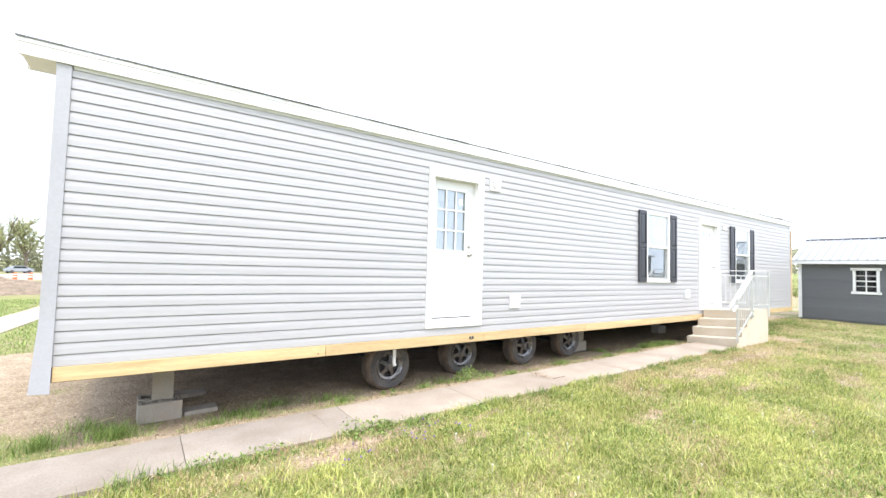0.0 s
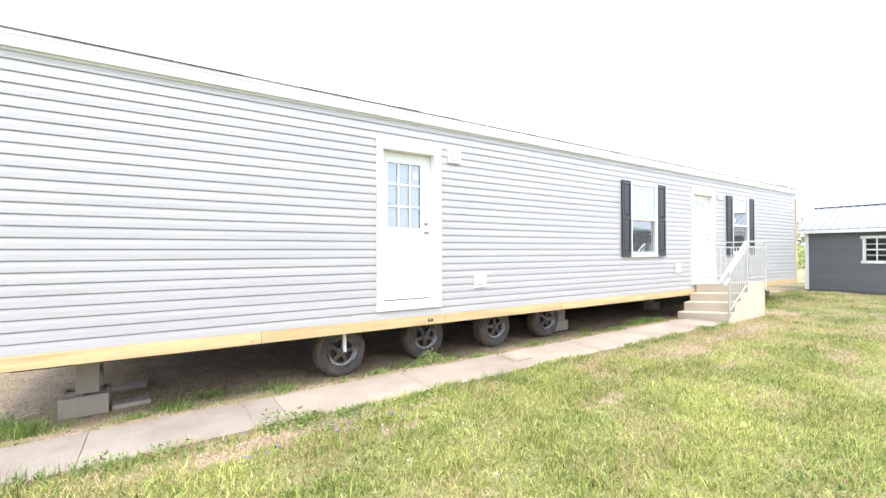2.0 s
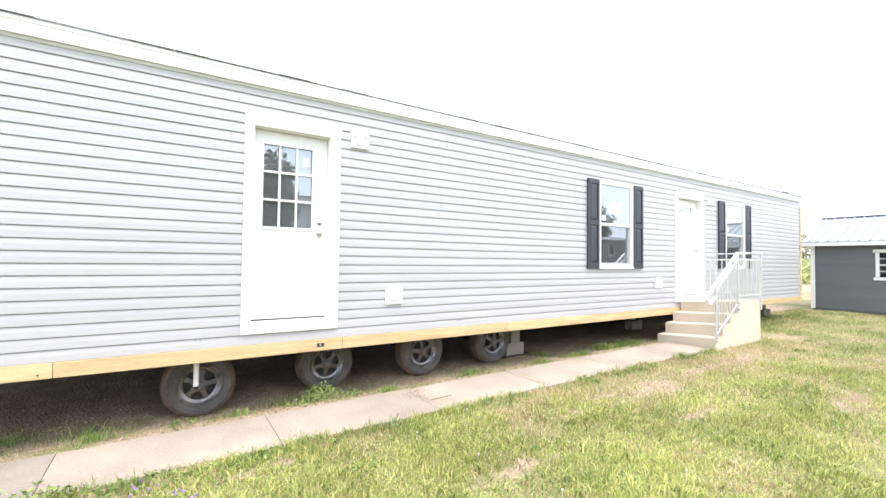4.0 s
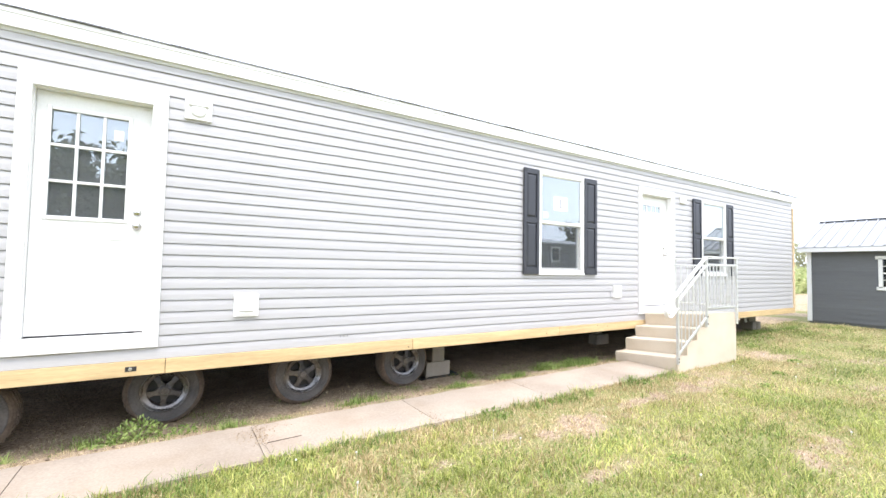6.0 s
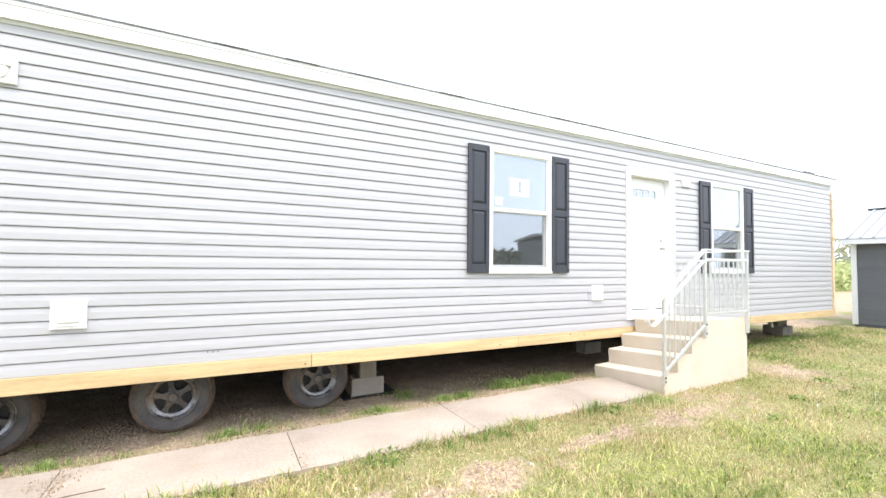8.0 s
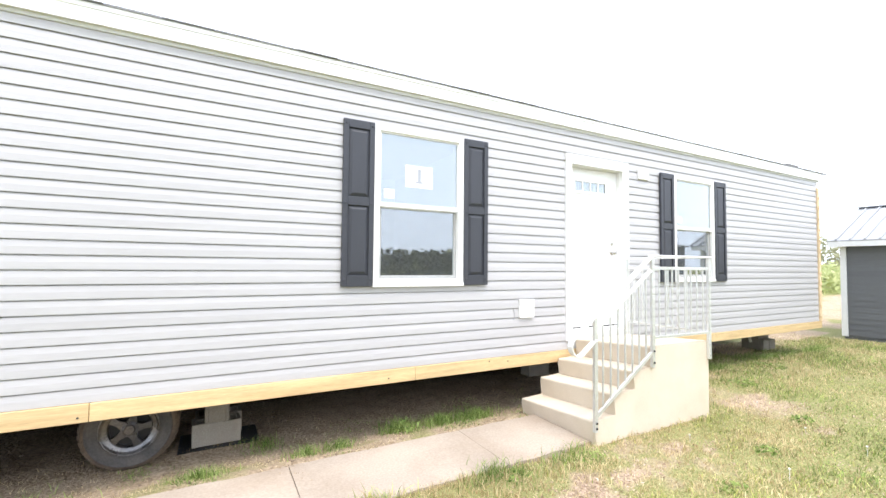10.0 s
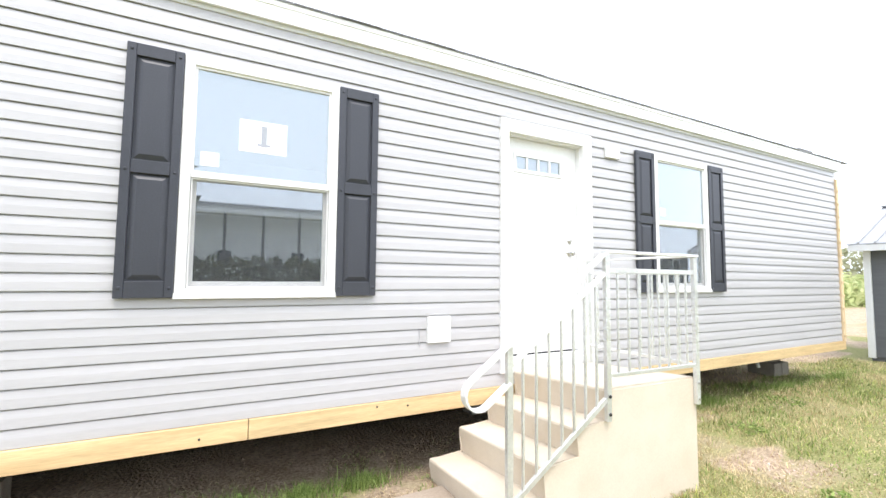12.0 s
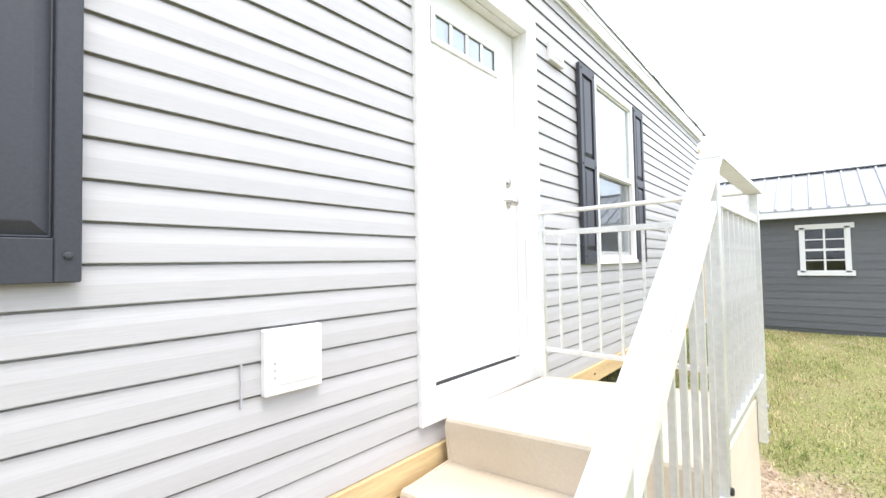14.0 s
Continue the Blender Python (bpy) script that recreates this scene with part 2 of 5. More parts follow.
BLADE = leaf_material("grass_green", (0.182, 0.235, 0.046), (0.785, 0.775, 0.29), island=0.48, through_light=0.40)
BLADED = leaf_material("grass_dry", (0.34, 0.25, 0.12), (0.86, 0.72, 0.45), island=0.5, through_light=0.38)
CLOD = leaf_material("pinkish_soil_crumb", (0.34, 0.235, 0.17), (0.68, 0.53, 0.43), through_light=0.1)
LITTER = leaf_material("dead_leaf_crumb", (0.20, 0.14, 0.08), (0.52, 0.40, 0.26), island=0.5, through_light=0.1)
WEED = leaf_material("weed_green", (0.10, 0.17, 0.035), (0.42, 0.52, 0.17), island=0.6, through_light=0.35)
LEAF = leaf_material("spring_leaf", (0.34, 0.40, 0.16), (0.60, 0.62, 0.32))
OLIVE = leaf_material("olive_grass", (0.115, 0.13, 0.042), (0.41, 0.40, 0.17), island=0.4, through_light=0.35)
# leaf with shade put into its colour, so the window reflections turn out dark
SHADED = leaf_material("shaded_leaf", (0.05, 0.065, 0.035), (0.15, 0.17, 0.09))
# leaf colour greyed to carry the haze of distance
LEAFD = leaf_material("hazed_wood_leaf", (0.28, 0.29, 0.18), (0.46, 0.46, 0.31))


def glass_material(name, rough=0.0, tint=(1, 1, 1), face_on=0.23, shine=(0.92, 0.975, 1.0), veil=0.0):
    m = bpy.data.materials.new(name)
    m.use_nodes = True
    t = m.node_tree
    N, L = t.nodes.new, t.links.new
    t.nodes.remove(t.nodes["Principled BSDF"])
    tr, gl, mx, fr = N("ShaderNodeBsdfTransparent"), N("ShaderNodeBsdfGlossy"), N("ShaderNodeMixShader"), N("ShaderNodeLayerWeight")
    tr.inputs["Color"].default_value = (*tint, 1)
    gl.inputs["Roughness"].default_value = rough
    gl.inputs["Color"].default_value = (*shine, 1)
    fr.inputs["Blend"].default_value = 0.5
    pw, rg = N("ShaderNodeMath"), N("ShaderNodeMapRange")
    pw.operation, pw.inputs[1].default_value = "POWER", 3.0
    L(fr.outputs["Facing"], pw.inputs[0])
    rg.inputs["To Min"].default_value = face_on
    L(pw.outputs[0], rg.inputs["Value"])
    L(rg.outputs["Result"], mx.inputs["Fac"])
    L(tr.outputs[0], mx.inputs[1])
    L(gl.outputs[0], mx.inputs[2])
    # even pale layer mixed in to lift dark reflections, a painted veil of light
    film, over = N("ShaderNodeBsdfDiffuse"), N("ShaderNodeMixShader")
    film.inputs["Color"].default_value = (0.55, 0.57, 0.58, 1)
    over.inputs["Fac"].default_value = veil
    L(mx.outputs[0], over.inputs[1])
    L(film.outputs[0], over.inputs[2])
    L(over.outputs[0], t.nodes["Material Output"].inputs["Surface"])
    return m


# the pale layer here brightens panes that would reflect too dark
GLASS = glass_material("window_glass", tint=(0.80, 0.86, 0.88), veil=0.10)
PLAIN = glass_material("plain_glass", tint=(0.75, 0.78, 0.78), face_on=0.03, shine=(1, 1, 1))
SCREEN = glass_material("screened_glass", rough=0.012, tint=(0.6, 0.62, 0.63), face_on=0.50)


def gauze_material():
    """Fine grey insect mesh: too fine to see the wires, part open, part lit fibre."""
    m = bpy.data.materials.new("insect_mesh")
    m.use_nodes = True
    t = m.node_tree
    N, L = t.nodes.new, t.links.new
    p = t.nodes["Principled BSDF"]
    p.inputs["Base Color"].default_value = (0.11, 0.115, 0.12, 1)
    p.inputs["Roughness"].default_value = 0.8
    co, n, mr = N("ShaderNodeTexCoord"), N("ShaderNodeTexNoise"), N("ShaderNodeMapRange")
    n.inputs["Scale"].default_value = 9.0
    L(co.outputs["Object"], n.inputs["Vector"])
    L(n.outputs["Fac"], mr.inputs["Value"])
    mr.inputs["To Min"].default_value, mr.inputs["To Max"].default_value = 0.15, 0.20
    tr, mx = N("ShaderNodeBsdfTransparent"), N("ShaderNodeMixShader")
    L(mr.outputs["Result"], mx.inputs["Fac"])
    L(tr.outputs[0], mx.inputs[1])
    L(p.outputs[0], mx.inputs[2])
    L(mx.outputs[0], t.nodes["Material Output"].inputs["Surface"])
    return m


GAUZE = gauze_material()


# ---- ground ----
def smooth(a, b, v):
    k = np.clip((v - a) / (b - a), 0, 1)
    return k * k * (3 - 2 * k)


WAVES = [(random.uniform(0, 6.28), random.uniform(0, 6.28), random.uniform(0.7, 1.4)) for _ in range(40)]


def waves(x, y, size, seed):
    """A smooth random field of about -1 to 1, with lumps of that size."""
    out = 0
    for k in range(7):
        a, ph, f = WAVES[(seed * 7 + k) % 40]
        out = out + np.sin((x * math.cos(a) + y * math.sin(a)) * 6.28 / size * f + ph)
    return out / 3.0


def ground_z(x, y):
    x, y = np.asarray(x, float), np.asarray(y, float)
    z = 0.0125 * np.clip(x, -3, 25)
    z = z - 1.45 * smooth(42, 80, y) * smooth(30, 10, x)
    house = smooth(-3, -0.5, x) * smooth(20, 18, x) * smooth(5.02, 5.5, y) * smooth(11, 9.5, y)
    z = z - 0.085 * house + 0.010 * waves(x, y, 1.7, 1) * smooth(40, 20, np.abs(x)) + 0.006 * waves(x, y, 0.5, 2) * smooth(30, 15, np.abs(x))
    path = smooth(4.1, 4.3, y) * smooth(5.15, 4.98, y) * smooth(10.9, 10.6, x) * smooth(-9, -8, x)
    return z - 0.02 * path - 0.02 * smooth(10.5, 10.7, x) * smooth(12.5, 12.3, x) * smooth(4.1, 4.3, y) * smooth(5.3, 5.1, y)


# worn spots in the lawn: centre and half widths
BARE = [(2.30, 3.95, 0.36, 0.14), (2.85, 3.52, 0.22, 0.09), (1.30, 3.80, 0.42, 0.11), (3.4, 3.9, 0.25, 0.08), (7.9, 3.50, 0.62, 0.16), (8.95, 3.62, 0.45, 0.11), (11.5, 3.76, 0.3, 0.07), (6.15, 3.45, 0.22, 0.07), (7.2, 2.75, 0.3, 0.07), (10.0, 3.66, 0.8, 0.15),
        (9.0, 2.08, 0.6, 0.12), (12.7, 3.4, 0.25, 0.06), (6.95, 3.68, 0.3, 0.08), (13.3, 4.3, 0.4, 0.15), (4.9, 2.9, 0.25, 0.07), (14.6, 2.6, 0.7, 0.15)]


def cover(x, y):
    """How much of the ground is grown over, 0 to 1."""
    x, y = np.asarray(x, float), np.asarray(y, float)
    patch = waves(x, y, 2.2, 3) + 0.6 * waves(x, y, 0.7, 4)
    lawn = np.clip(1.05 + 0.25 * patch - 0.28 * smooth(7, 12, x) * smooth(0.5, 3.0, y) - 0.45 * smooth(3.55, 4.15, y) * smooth(4.2, 2.0, x), 0, 1)
    for cx, cy, rx, ry in BARE:
        d = np.hypot((x - cx) / rx, (y - cy) / ry) + 0.55 * waves(x, y, 0.35, 4) + 0.35 * waves(x, y, 0.13, 1)
        lawn = lawn - 0.75 * smooth(1.5, 0.3, d)
    lawn = np.clip(lawn, 0, 1)
    back_yard = np.clip(0.85 + 0.3 * patch, 0, 1)
    c = np.where(y < 4.3, lawn, back_yard)
    strip = (y > 4.95) & (y < 5.45) & (x > -0.6) & (x < 17.9)
    c = np.where(strip, np.clip(0.25 + 0.3 * patch, 0, 0.7), c)
    c = np.where((y >= 5.45) & (y < 9.8) & (x > -0.3) & (x < 17.6), 0.0, c)
    c = np.where((y > 4.95) & (y < 8.0) & (x <= -0.3), np.clip(0.3 + 0.35 * patch, 0, 1), c)
    c = np.where((y >= 8.0) & (y < 10.6) & (x <= 0), np.clip(0.05 + 0.1 * patch, 0, 1), c)
    c = np.where((x > 17.0) & (y > 6.0) & (y < 40), np.clip(0.35 + 0.4 * patch, 0, 1), c)
    return np.where((x > 14) & (y <= 6), np.clip(0.85 + 0.2 * patch, 0, 1), c)


def ground_material():
    m = bpy.data.materials.new("soil_and_turf")
    m.use_nodes = True
    t = m.node_tree
    N, L = t.nodes.new, t.links.new
    b = t.nodes["Principled BSDF"]
    b.inputs["Roughness"].default_value = 0.95
    b.inputs["Specular IOR Level"].default_value = 0.15
    co, at = N("ShaderNodeTexCoord"), N("ShaderNodeAttribute")
    at.attribute_name = "cover"

    def tex(s, d=5):
        n = N("ShaderNodeTexNoise")
        n.inputs["Scale"].default_value, n.inputs["Detail"].default_value = s, d
        L(co.outputs["Object"], n.inputs["Vector"])
        return n

    def ramp(src, c0, c1, lo=0.35, hi=0.65):
        r = N("ShaderNodeValToRGB")
        r.color_ramp.elements[0].position, r.color_ramp.elements[1].position = lo, hi
        r.color_ramp.elements[0].color, r.color_ramp.elements[1].color = (*c0, 1), (*c1, 1)
        L(src, r.inputs["Fac"])
        return r.outputs["Color"]
    mid, grit, fine = tex(5), tex(38, 8), tex(70)
    blend = N("ShaderNodeMath")
    blend.operation, blend.inputs[1].default_value = "MULTIPLY_ADD", 0.30
    half = N("ShaderNodeMath")
    half.operation, half.inputs[1].default_value = "MULTIPLY", 0.70
    L(mid.outputs["Fac"], blend.inputs[0])
    L(grit.outputs["Fac"], half.inputs[0])
    L(half.outputs[0], blend.inputs[2])
    soil = ramp(blend.outputs[0], (0.24, 0.18, 0.12), (0.54, 0.425, 0.305), 0.36, 0.64)
    turf = ramp(fine.outputs["Fac"], (0.15, 0.155, 0.055), (0.35, 0.335, 0.15))
    mix = N("ShaderNodeMix")
    mix.data_type = "RGBA"
    ad = N("ShaderNodeMath")
    ad.operation = "ADD"
    L(at.outputs["Fac"], ad.inputs[0])
    L(mid.outputs["Fac"], ad.inputs[1])
    rg = N("ShaderNodeMapRange")
    rg.inputs["From Min"].default_value, rg.inputs["From Max"].default_value = 0.75, 1.15
    L(ad.outputs[0], rg.inputs["Value"])
    L(rg.outputs["Result"], mix.inputs["Factor"])
    L(soil, mix.inputs["A"])
    L(turf, mix.inputs["B"])
    L(mix.outputs["Result"], b.inputs["Base Color"])
    bp = N("ShaderNodeBump")
    bp.inputs["Strength"].default_value, bp.inputs["Distance"].default_value = 0.8, 0.03
    L(grit.outputs["Fac"], bp.inputs["Height"])
    L(bp.outputs["Normal"], b.inputs["Normal"])
    return m


def build_ground():
    gx = np.concatenate([[-900, -400, -200, -120, -80, -60, -45, -35, -28, -22, -17, -13, -10, -8], np.arange(-6, 24, 0.15),
                         [24.5, 26, 28, 31, 35, 40, 48, 60, 80, 120, 200, 400, 900]])
    gy = np.concatenate([[-900, -400, -200, -120, -80, -55, -40, -30, -22, -16, -12, -9, -7], np.arange(-5.5, 11.5, 0.15),
                         [12, 13, 14, 16, 18, 20, 23, 26, 30, 35, 40, 48, 60, 80, 120, 200, 400, 900]])
    X, Y = np.meshgrid(gx, gy)
    Z = ground_z(X, Y)
    nx = len(gx)
    verts = np.stack([X.ravel(), Y.ravel(), Z.ravel()], 1)
    faces = [(j * nx + i, j * nx + i + 1, (j + 1) * nx + i + 1, (j + 1) * nx + i) for j in range(len(gy) - 1) for i in range(nx - 1)]
    me = bpy.data.meshes.new("ground")
    me.from_pydata(verts.tolist(), [], faces)
    me.attributes.new("cover", "FLOAT", "POINT").data.foreach_set("value", cover(X, Y).ravel().astype(np.float32))
    me.polygons.foreach_set("use_smooth", [True] * len(me.polygons))
    me.materials.append(ground_material())
    return tagged(new("ground", me), "patchy spring lawn with bare brown soil", "ground", "", "structure")


build_ground()

# ---- manufactured home ----
WY = 5.245            # face of the wall under the siding
X0, X1 = -0.38, 17.66  # siding from corner to corner
Z0, LAP, COURSES = 0.692, 0.1016, 26
TOP = Z0 + LAP * COURSES
BACK = 9.55
# outer rectangles: x0, x1, z0, z1
DOOR_A = (3.42, 4.41, 0.797, 3.036)
DOOR_B = (11.31, 12.40, 0.790, 3.015)
WIN_A = (8.93, 9.895, 1.458, 2.972)
WIN_B = (13.34, 14.31, 1.460, 2.972)
OPENINGS = [DOOR_A, WIN_A, DOOR_B, WIN_B]

home = thing("manufactured_home", "long grey vinyl-sided manufactured home on wheels and piers", "house")
home.location.z, home.rotation_euler.y = 0.010, -0.0020  # the home stands a little out of level


def front_wall():
    bm = bmesh.new()
    xs = X0
    for a, b, lo, hi in OPENINGS:
        a, b, lo, hi = a + 0.06, b - 0.06, lo + 0.06, hi - 0.06
        box(bm, xs, a, WY + 0.008, WY + 0.11, Z0 - 0.005, TOP + 0.1)
        box(bm, a, b, WY + 0.008, WY + 0.11, Z0 - 0.005, lo)
        box(bm, a, b, WY + 0.008, WY + 0.11, hi, TOP + 0.1)
        xs = b
    box(bm, xs, X1 + 0.07, WY + 0.008, WY + 0.11, Z0 - 0.005, TOP + 0.1)
    return part("wall", bm, PLASTER, home)


wall = front_wall()

PROFILE = [(0.007, LAP + 0.006), (0.006, LAP - 0.0062), (-0.0030, LAP - 0.0074), (-0.0036, 0.087), (-0.0052, 0.074), (-0.0075, 0.060), (-0.0090, 0.050),
           (-0.0097, 0.036), (-0.0112, 0.002), (-0.0108, 0.0), (-0.0090, 0.0), (-0.0090, 0.008), (0.007, 0.008)]


def clip_profile(lo, hi):
    """The lap's outline between two heights above its foot."""
    out = []
    for (ya, za), (yb, zb) in zip(PROFILE, PROFILE[1:]):
        if not out and lo <= za <= hi:
            out.append((ya, za))
        for c in (hi, lo):
            if (za - c) * (zb - c) < 0:
                k = (za - c) / (za - zb)
                out.append((ya + k * (yb - ya), c))
        if lo <= zb <= hi:
            out.append((yb, zb))
    return out


def course(xa, xb, z, lo=0.0, hi=LAP + 0.006):
    pr = clip_profile(lo, hi)
    if len(pr) < 2 or xb - xa < 0.01:
        return
    me = bpy.data.meshes.new("siding_course")
    n = len(pr)
    vs = [(x, WY + y, z + h) for x in (xa, xb) for y, h in pr]
    me.from_pydata(vs, [], [(i, i + 1, n + i + 1, n + i) for i in range(n - 1)])
    me.materials.append(VINYL)
    piece("siding_course", me, wall)


for k in range(COURSES):
    z = Z0 + k * LAP
    xs = X0
    for a, b, lo, hi in OPENINGS:
        a2, b2, lo2, hi2 = a + 0.02, b - 0.02, lo + 0.02, hi - 0.02
        if z + LAP > lo2 and z < hi2:
            course(xs, a2, z)
            if z < lo2:
                course(a2, b2, z, 0.0, lo2 - z)
            if z + LAP > hi2:
                course(a2, b2, z, hi2 - z, LAP + 0.006)
            xs = b2
    course(xs, X1, z)

# the other walls, floor, ceiling and inner partitions
bm = bmesh.new()
box(bm, X0, X1 + 0.07, BACK - 0.1, BACK, Z0, TOP + 0.1)
box(bm, X0 - 0.0, X0 + 0.1, WY + 0.112, BACK - 0.102, Z0, TOP + 0.1)
box(bm, X1 - 0.03, X1 + 0.07, WY + 0.112, BACK - 0.102, Z0, TOP + 0.1)
part("outer_wall", bm, VINYL, home)
for x in (2.0, 6.5, 10.8, 15.6):
    part("partition", bx(x, x + 0.08, WY + 0.115, BACK - 0.105, Z0 + 0.16, TOP + 0.02), PLASTER, home)
part("floor", bx(X0, X1 + 0.07, WY + 0.02, BACK - 0.002, Z0 - 0.14, Z0 - 0.008), UNDER, home)
part("inner_floor", bx(X0 + 0.102, X1 - 0.032, WY + 0.113, BACK - 0.103, Z0 + 0.11, Z0 + 0.15), CARPET, home)
part("ceiling", bx(X0 + 0.102, X1 - 0.032, WY + 0.113, BACK - 0.103, TOP + 0.03, TOP + 0.07), PLASTER, home)

# unseen board added at the back to keep daylight from under the home
part("rear_light_stop", bx(0.3, X1 - 0.1, BACK - 0.08, BACK - 0.04, 0.16, Z0 - 0.145), UNDER, home)
# rim boards under the siding, butted end to end
JOINTS = [X0 + 0.01, 2.03, 4.47, 6.92, 9.37, 11.85, 14.3, X1 + 0.07]
for a, b in zip(JOINTS, JOINTS[1:]):
    part("rim_board", bx(a + 0.002, b - 0.002, WY - 0.028, WY + 0.015, Z0 - 0.128, Z0 - 0.003, bevel=0.003), PINE, home)
for x, z in ((4.22, 0.625), (10.46, 0.64), (10.22, 0.66), (6.86, 0.60), (9.1, 0.61), (13.2, 0.63), (1.94, 0.60)):
    r = 0.014 if x == 4.22 else 0.007
    bm = bmesh.new()
    lathe(bm, [(r, 0.003), (r, -0.004), (r * 0.6, -0.006)], 10, (x, WY - 0.0285, z))
    part("rim_bolt", bm, BLACK if x != 4.22 else STEEL, home)
part("bolt_plate", bx(4.185, 4.265, WY - 0.0305, WY - 0.0285, 0.605, 0.645), BLACK, home)
for x in (3.03, 3.07, 6.04, 6.08, 6.12):
    part("siding_mark", bx(x, x + 0.008, WY - 0.017, WY - 0.012, 0.772, 0.782), BLACK, home)

# corner post, hanging loose below the wall
bm = bmesh.new()
out = [(-0.475, WY - 0.03), (-0.372, WY - 0.03), (-0.372, WY - 0.018), (-0.455, WY - 0.018), (-0.455, WY + 0.10), (-0.475, WY + 0.10)]
lo = [bm.verts.new((x - 0.035 * (x < -0.44), y - 0.03, 0.475 + 0.01 * (x < -0.44))) for x, y in out]
mid = [bm.verts.new((x, y, 1.1)) for x, y in out]
hi = [bm.verts.new((x, y, TOP + 0.02)) for x, y in out]
for A, B in ((lo, mid), (mid, hi)):
    for i in range(6):
        bm.faces.new((A[i], A[(i + 1) % 6], B[(i + 1) % 6], B[i]))
bm.faces.new(lo)
bm.faces.new(hi[::-1])
part("corner_post", bm, CORNER, home)

part("loose_flap", bx(-0.55, -0.50, WY + 0.35, WY + 0.36, 0.58, 0.66), BLACK, home, "loose black plastic flap")
# bare lumber at the unfinished end
end_strip = part("end_stud", bx(X1 + 0.004, X1 + 0.075, WY - 0.032, WY - 0.002, Z0 + 0.0, TOP - 0.14, bevel=0.003), PINEV, home, "raw pine stud at the unfinished end")
me = bpy.data.meshes.new("shim")
bm = bx(-0.014, 0.05, -0.01, 0.0, -0.012, 0.012)
bm.to_mesh(me)
bm.free()
me.materials.append(PINEV)
for k in range(0, COURSES - 2, 2):
    piece("shim", me, end_strip, Matrix.Translation((X1 + 0.02, WY - 0.033, Z0 + 0.08 + k * LAP)))

# roof: fascia, soffit, shingles
RX0, RX1, FY, RY1 = -0.72, 17.80, WY - 0.052, BACK + 0.1
FB, FT = TOP - 0.008, TOP + 0.132
RIDGE = (WY + BACK) / 2
roof_bm = bmesh.new()
for ya, za, yb, zb in ((FY - 0.013, FT, RIDGE, FT + 0.55), (RIDGE, FT + 0.55, RY1 + 0.02, FT)):
    extrude(roof_bm, [(ya, za), (yb, zb), (yb, zb + 0.006), (ya, za + 0.006)], "x", RX0 - 0.02, RX1 + 0.02)
roof = part("roof", roof_bm, DRIP, home)
random.seed(5)
x = RX0 - 0.02
vs, fs = [], []
while x < RX1:
    w = random.uniform(0.28, 0.36)
    d, h = random.uniform(-0.006, 0.006), random.uniform(0.001, 0.003) + (0.003 if random.random() < 0.1 else 0)
    i = len(vs)
    for yy, zz in ((FY - 0.019 + d, FT + 0.0065), (FY + 0.30, FT + 0.072)):
        vs += [(x, yy, zz), (x + w - 0.004, yy, zz), (x + w - 0.004, yy, zz + h + 0.006), (x, yy, zz + h + 0.006)]
    fs += [(i, i + 1, i + 2, i + 3), (i + 4, i + 7, i + 6, i + 5), (i + 3, i + 2, i + 6, i + 7), (i, i + 3, i + 7, i + 4), (i + 1, i + 5, i + 6, i + 2), (i, i + 4, i + 5, i + 1)]
    x += w
soup("eave_shingles", vs, fs, DRIP, "", "", roof)
bm = bmesh.new()
extrude(bm, [(FY, FB), (FY + 0.02, FB), (FY + 0.02, FT), (FY - 0.006, FT), (FY - 0.006, FT - 0.035), (FY, FT - 0.04)], "x", RX0, RX1)
part("fascia", bm, WHITE, roof, "white aluminium fascia")
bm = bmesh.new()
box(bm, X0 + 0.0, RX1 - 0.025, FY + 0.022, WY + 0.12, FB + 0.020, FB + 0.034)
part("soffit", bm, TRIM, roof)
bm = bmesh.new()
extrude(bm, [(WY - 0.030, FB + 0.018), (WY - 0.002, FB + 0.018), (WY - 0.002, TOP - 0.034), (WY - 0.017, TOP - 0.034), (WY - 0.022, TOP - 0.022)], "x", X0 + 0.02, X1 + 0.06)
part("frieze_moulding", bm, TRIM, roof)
# rake ends: gable soffit, rake boards and gable walls
for xa, xb in ((RX0, X0 - 0.003), (X1 + 0.072, RX1)):
    bm = bmesh.new()
    for ya, za, yb, zb in ((FY + 0.03, FB + 0.02, RIDGE, FB + 0.56), (RIDGE, FB + 0.56, RY1, FB + 0.02)):
        n = 12
        for k in range(n):
            a, b = k / n, (k + 0.94) / n
            p = [(ya + (yb - ya) * s, za + (zb - za) * s) for s in (a, b)]
            extrude(bm, [p[0], p[1], (p[1][0], p[1][1] + 0.014), (p[0][0], p[0][1] + 0.014)], "x", xa + 0.022, xb)
    part("rake_soffit", bm, WHITE, roof)
for xa in (RX0, RX1 - 0.02):
    bm = bmesh.new()
    for ya, za, yb, zb in ((FY + 0.022, FB, RIDGE, FB + 0.55), (RIDGE, FB + 0.55, RY1, FB)):
        extrude(bm, [(ya, za), (yb, zb), (yb, zb + 0.155), (ya, za + 0.155)], "x", xa, xa + 0.02)
    part("rake_board", bm, WHITE, roof)
for xa in (X0 + 0.0, X1 - 0.03):
    bm = bmesh.new()
    extrude(bm, [(WY + 0.1, TOP + 0.1), (BACK - 0.1, TOP + 0.1), (RIDGE, TOP + 0.63)], "x", xa, xa + 0.1)
    part("gable", bm, VINYL, home)
bm = bmesh.new()
for k in range(4):
    box(bm, RX0 + 0.022, X0 - 0.098, FY + 0.022 + 0.09 * k, FY + 0.108 + 0.09 * k, FB + 0.004, FB + 0.016)
